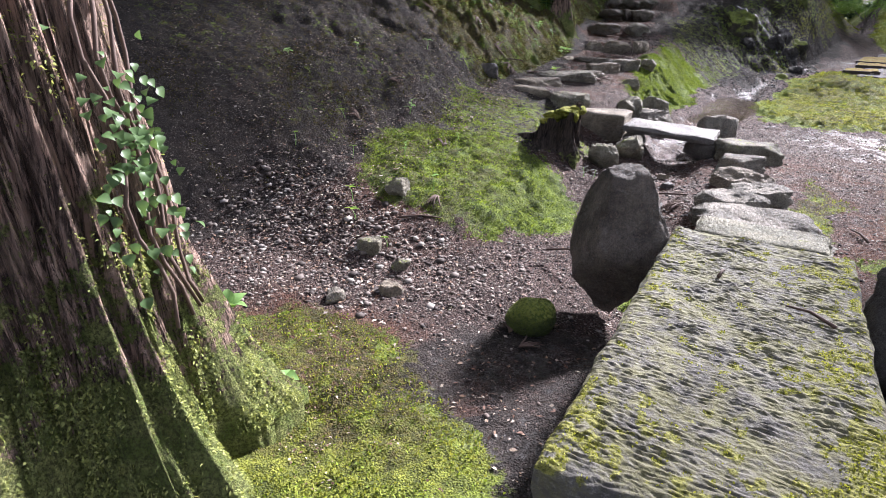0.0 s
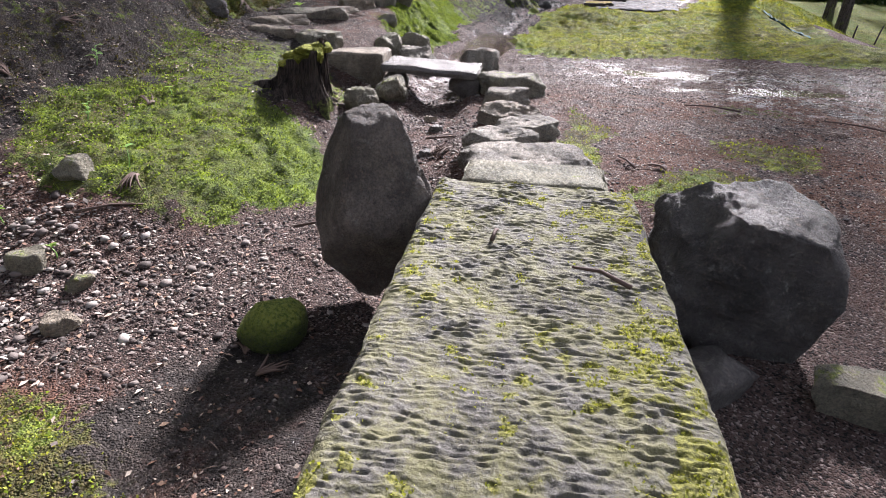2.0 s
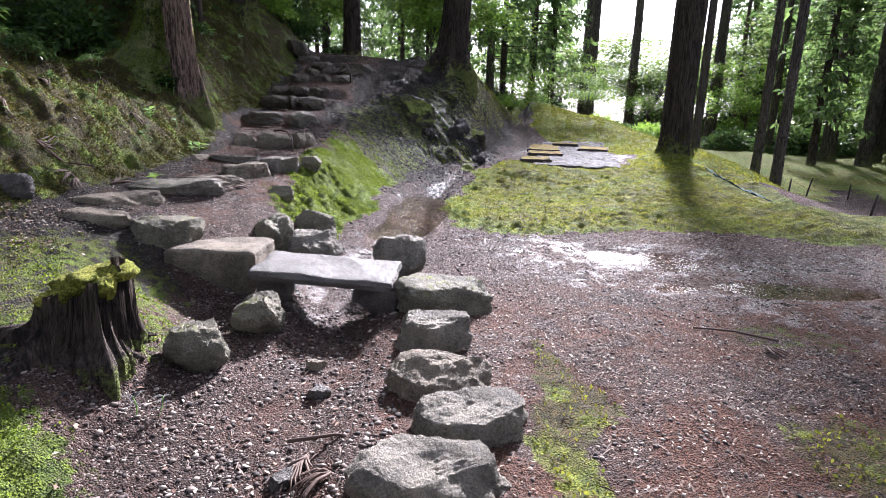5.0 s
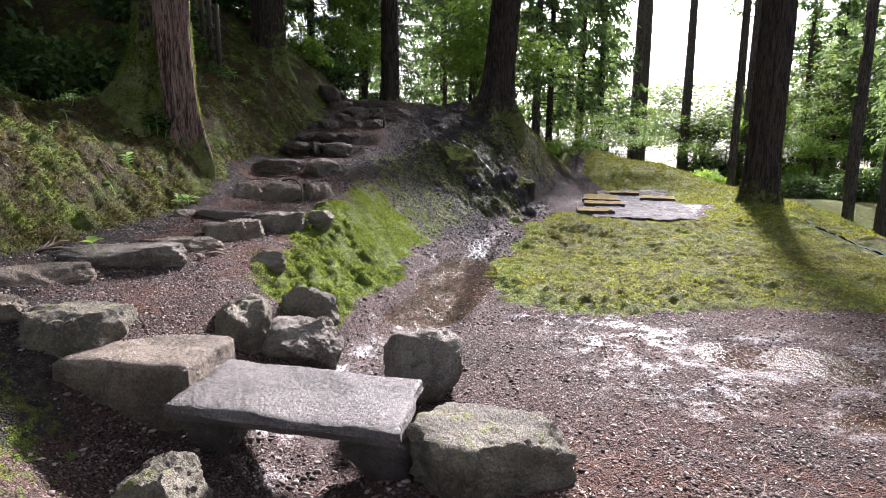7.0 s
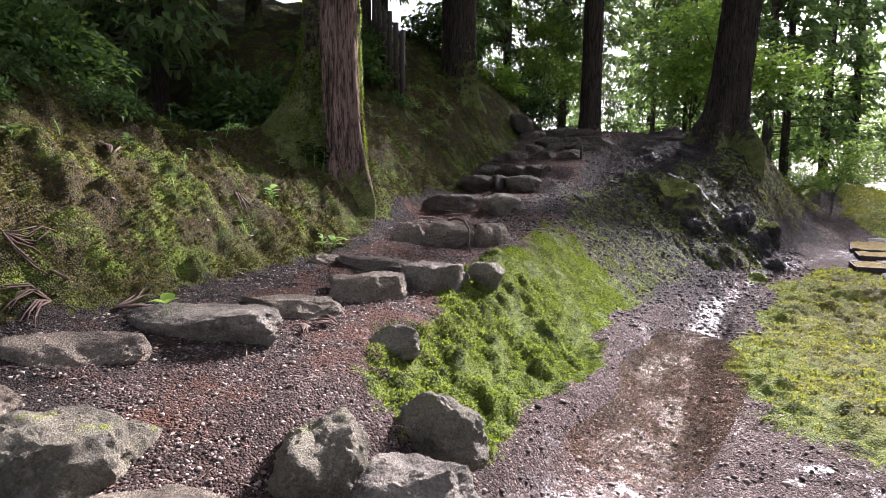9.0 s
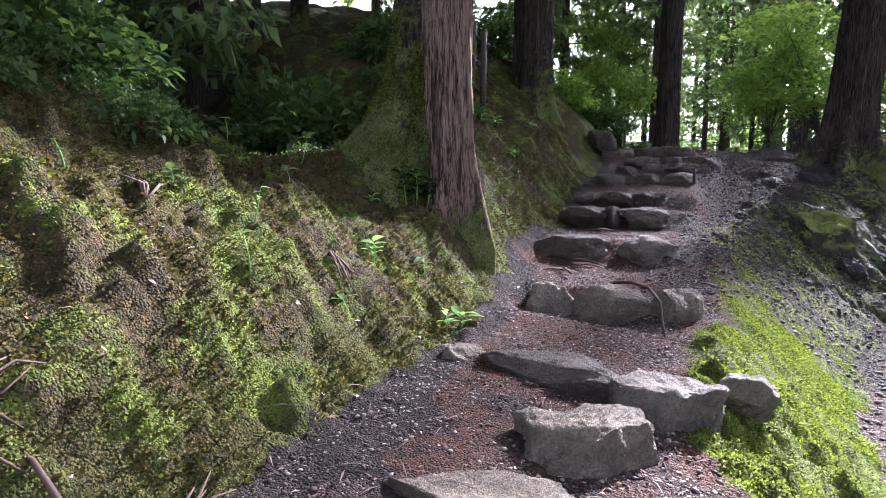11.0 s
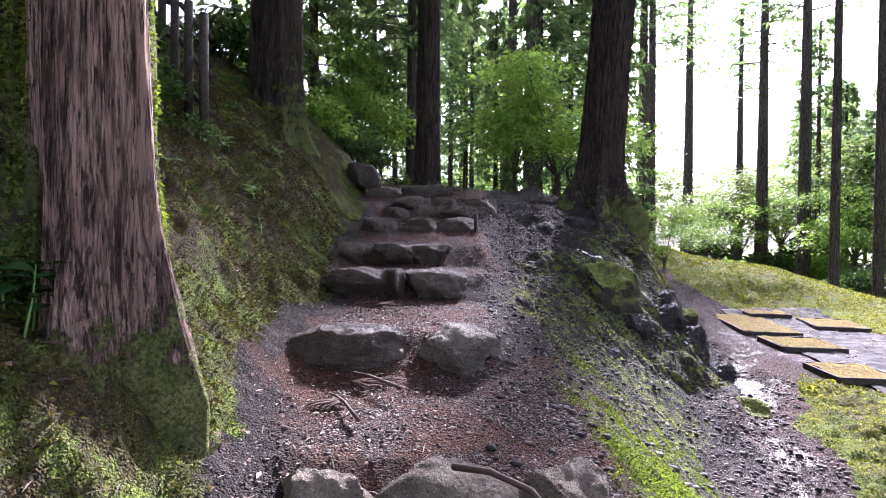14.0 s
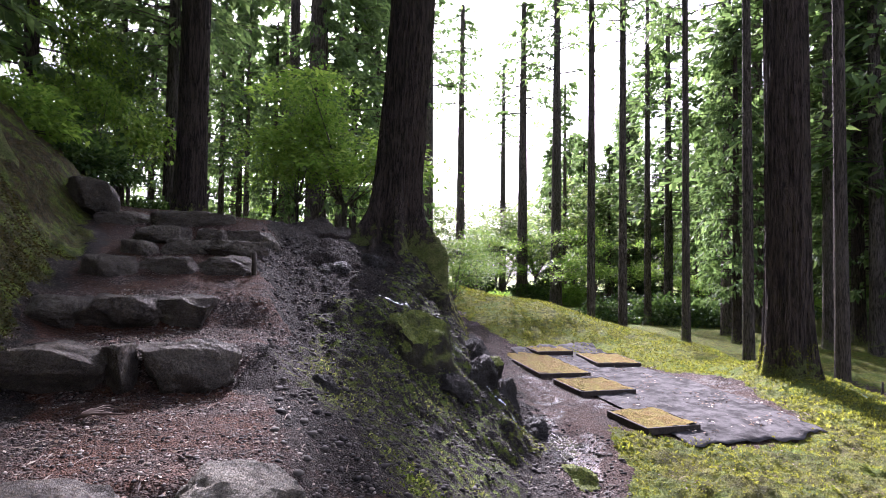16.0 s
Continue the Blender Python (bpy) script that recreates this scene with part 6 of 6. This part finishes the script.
# golden tufts here brighten the moss in place of sunlight
cover_moss("tree_foot_moss", 40000, -2.6, 0.2, -1.3, 0.9, 8, in_moss(True), MOSS_TUFT_GOLD, 0.018, "yellow-green moss among the tree roots")
cover_moss("mound_moss_cover", 45000, -2.2, 0.8, 11.0, 17.5, 9, lambda x, y: 0.75 * clumpy(x, y, 1.5, 0.0, 0.5, 110) * sstep(0.75, 0.4, 1 - zones(x, y)[0]), MOSS_TUFT_TRUNK, 0.024, "thin green moss on the dark mound")


def slab_moss():
    g = np.random.RandomState(31)
    n = 26000
    x, y = g.uniform(-0.46, 0.46, n), g.uniform(-1.17, 1.17, n)
    m = slab_growth(x, y)
    k = g.uniform(0.1, 0.8, n) < m
    x, y = x[k], y[k]
    c = np.stack([x, y, np.full(len(x), -0.003)], 1)
    d = np.stack([g.normal(0, 0.6, len(x)), g.normal(0, 0.6, len(x)), np.ones(len(x))], 1)
    ob = link("slab_moss", leaf_quads("slab_moss", c, d, 0.012, 0.008, 7, 0.2, 0.5), MOSS_TUFT_GOLD, smooth=False)
    ob.matrix_world = slab.matrix_world.copy()
    tagged(ob, "yellow moss cushions growing on the chiselled slab", "moss", kind="stuff")


slab_moss()


def cover_stones(name, n, x0, x1, y0, y1, seed, keep, smin, smax, label, mat=PEBBLE):
    x, y, g = sample(n, x0, x1, y0, y1, seed, keep)
    t = (1 + 5 ** 0.5) / 2
    iv = np.array([(-1, t, 0), (1, t, 0), (-1, -t, 0), (1, -t, 0), (0, -1, t), (0, 1, t), (0, -1, -t), (0, 1, -t), (t, 0, -1), (t, 0, 1), (-t, 0, -1), (-t, 0, 1)]) / 1.9
    fc = np.array([(0, 11, 5), (0, 5, 1), (0, 1, 7), (0, 7, 10), (0, 10, 11), (1, 5, 9), (5, 11, 4), (11, 10, 2), (10, 7, 6), (7, 1, 8), (3, 9, 4), (3, 4, 2), (3, 2, 6), (3, 6, 8), (3, 8, 9), (4, 9, 5), (2, 4, 11), (6, 2, 10), (8, 6, 7), (9, 8, 1)])
    m = len(x)
    s = smin + (smax - smin) * g.uniform(0, 1, m) ** 3
    v = iv[None] * (1 + g.normal(0, 0.18, (m, 12, 1))) * (s[:, None, None] * np.stack([g.uniform(0.7, 1.3, m), g.uniform(0.6, 1.1, m), g.uniform(0.35, 0.7, m)], 1)[:, None, :])
    a = g.uniform(0, 6.28, m)
    ca, sa = np.cos(a)[:, None], np.sin(a)[:, None]
    v = np.stack([v[:, :, 0] * ca - v[:, :, 1] * sa, v[:, :, 0] * sa + v[:, :, 1] * ca, v[:, :, 2]], 2)
    v += np.stack([x, y, on_ground(x, y) + 0.1 * s], 1)[:, None, :]
    f = (fc[None] + 12 * np.arange(m)[:, None, None]).reshape(-1, 3)
    tagged(link(name, np_mesh(name, v.reshape(-1, 3), f), mat, smooth=False), label, "gravel", kind="stuff")


def bare_ground(x, y):
    moss = zones(x, y)[0]
    # damp mud beside the slab, bare where shade is painted into the ground
    mud_shade = ell(x, y, -0.45, 0.45, 0.65, 0.95, 0.3)
    return sstep(0.45, 0.15, moss) * (0.3 + 0.7 * clumpy(x, y, 2.5, -0.5, 0.3, 12)) * (1 - 0.93 * mud_shade)


cover_stones("gravel", 34000, -3.4, 0.1, -0.6, 5.4, 11, bare_ground, 0.004, 0.019, "loose brown and grey gravel")
cover_stones("path_gravel", 26000, -3.3, -1.4, 5.3, 13.5, 12, bare_ground, 0.003, 0.013, "fine gravel on the path")
cover_stones("yard_gravel", 22000, 0.1, 5.2, 2.4, 8.4, 13, bare_ground, 0.004, 0.015, "fine gravel and crumbs on the bare ground")
cover_stones("slope_gravel", 10000, -2.3, 0.9, 9.5, 16.5, 14, lambda x, y: sstep(0.75, 0.45, zones(x, y)[0]) * 0.9, 0.005, 0.03, "dark wet gravel on the slope", PEBBLE_DARK)
cover_stones("stream_gravel", 5000, -1.2, 0.4, 5.6, 13.2, 15, lambda x, y: sstep(0.45, 0.2, zones(x, y)[0]), 0.005, 0.02, "gravel in the stream bed")


def cover_litter(name, n, x0, x1, y0, y1, seed, keep, ln, label, mat, lift=0.006):
    x, y, g = sample(n, x0, x1, y0, y1, seed, keep)
    c = np.stack([x, y, on_ground(x, y) + lift], 1)
    d = np.stack([g.normal(0, 1, len(x)), g.normal(0, 1, len(x)), g.normal(0.05, 0.2, len(x))], 1)
    tagged(link(name, leaf_quads(name, c, d, ln, ln * 0.5, seed, 0.1, 1.5), mat, smooth=False), label, "fallen leaves", kind="stuff")


def cover_twigs(name, n, x0, x1, y0, y1, seed, keep, label):
    x, y, g = sample(n, x0, x1, y0, y1, seed, keep)
    c = np.stack([x, y, on_ground(x, y) + 0.007], 1)
    d = np.stack([g.normal(0, 1, len(x)), g.normal(0, 1, len(x)), g.normal(0.03, 0.1, len(x))], 1)
    tagged(link(name, leaf_quads(name, c, d, 0.10, 0.006, seed, 0.05, 1.0), TWIG, smooth=False), label, "twigs", kind="stuff")


FLAKES = mat_island("pale_flakes", [(0.045, 0.034, 0.029), (0.10, 0.08, 0.07), (0.15, 0.125, 0.11), (0.25, 0.225, 0.20)])
cover_stones("coarse_gravel", 1900, -3.6, -0.9, 0.4, 2.3, 16, lambda x, y: bare_ground(x, y) * (0.15 + 0.85 * ell(x, y, -2.5, 1.25, 1.1, 0.6)), 0.008, 0.038, "coarse pale pebbles among the leaf litter", FLAKES)
LEFT_LITTER = lambda x, y: 0.25 + 0.75 * ell(x, y, -2.4, 1.3, 1.2, 0.7)
cover_litter("fallen_leaves", 9000, -4.2, -0.2, -0.8, 5.2, 21, lambda x, y: LEFT_LITTER(x, y) * sstep(0.7, 0.3, zones(x, y)[0]), 0.035, "dry brown leaves on the gravel", LITTER)
cover_litter("pale_leaves", 2600, -4.2, -0.9, 0.2, 3.0, 33, lambda x, y: (0.1 + 0.9 * ell(x, y, -2.6, 1.3, 1.2, 0.65)) * sstep(0.7, 0.3, zones(x, y)[0]), 0.045, "bleached pale dead leaves on the gravel", FLAKES)
cover_litter("tarp_litter", 2200, 1.7, 4.0, 13.2, 18.4, 34, lambda x, y: clumpy(x, y, 2.2, -0.2, 0.5, 120), 0.05, "brown leaves scattered on the wet tarp", LITTER, 0.034)
cover_litter("lawn_litter", 5000, -0.1, 4.6, 7.6, 13.2, 35, lambda x, y: clumpy(x, y, 1.8, 0.0, 0.5, 130), 0.024, "brown cedar crumbs on the moss lawn", LITTER, 0.02)
cover_litter("path_litter", 8000, -3.4, -1.2, 5.3, 15.5, 22, bare_ground, 0.022, "dry brown leaf crumbs on the path", LITTER)
cover_litter("yard_litter", 20000, 0.4, 5.4, 2.4, 8.4, 23, lambda x, y: sstep(0.6, 0.2, zones(x, y)[0]) * (1 - 0.7 * zones(x, y)[2]), 0.022, "reddish brown cedar litter on the bare ground", LITTER)
cover_litter("hillside_litter", 16000, -5.5, -2.4, 1.4, 5.6, 29, lambda x, y: 0.6 * clumpy(x, y, 2.0, -0.4, 0.3, 90), 0.03, "dead brown leaves on the dark hillside", LITTER)
cover_litter("moss_litter", 7000, -2.4, 0.2, -1.2, 0.8, 30, lambda x, y: 0.7 * clumpy(x, y, 2.6, -0.2, 0.4, 95), 0.018, "reddish cedar crumbs on the moss", LITTER)
cover_litter("hill_litter", 2600, -5.0, -3.0, 3.0, 14.0, 24, lambda x, y: 0.5 + 0 * x, 0.035, "scattered dead leaves on the hillside", LITTER)
cover_twigs("twigs", 2200, -3.6, 0.0, -0.6, 5.5, 25, bare_ground, "thin dead twigs on the gravel")
cover_twigs("path_twigs", 1600, -3.4, -1.3, 5.5, 15.5, 26, bare_ground, "thin dead twigs and roots on the path")
cover_twigs("yard_twigs", 3500, 0.4, 4.5, 2.4, 8.3, 27, bare_ground, "dead cedar twigs on the bare ground")
cover_twigs("hill_twigs", 3000, -5.0, -2.4, 1.5, 14.0, 28, lambda x, y: 0.6 + 0 * x, "dead twigs on the hillside")
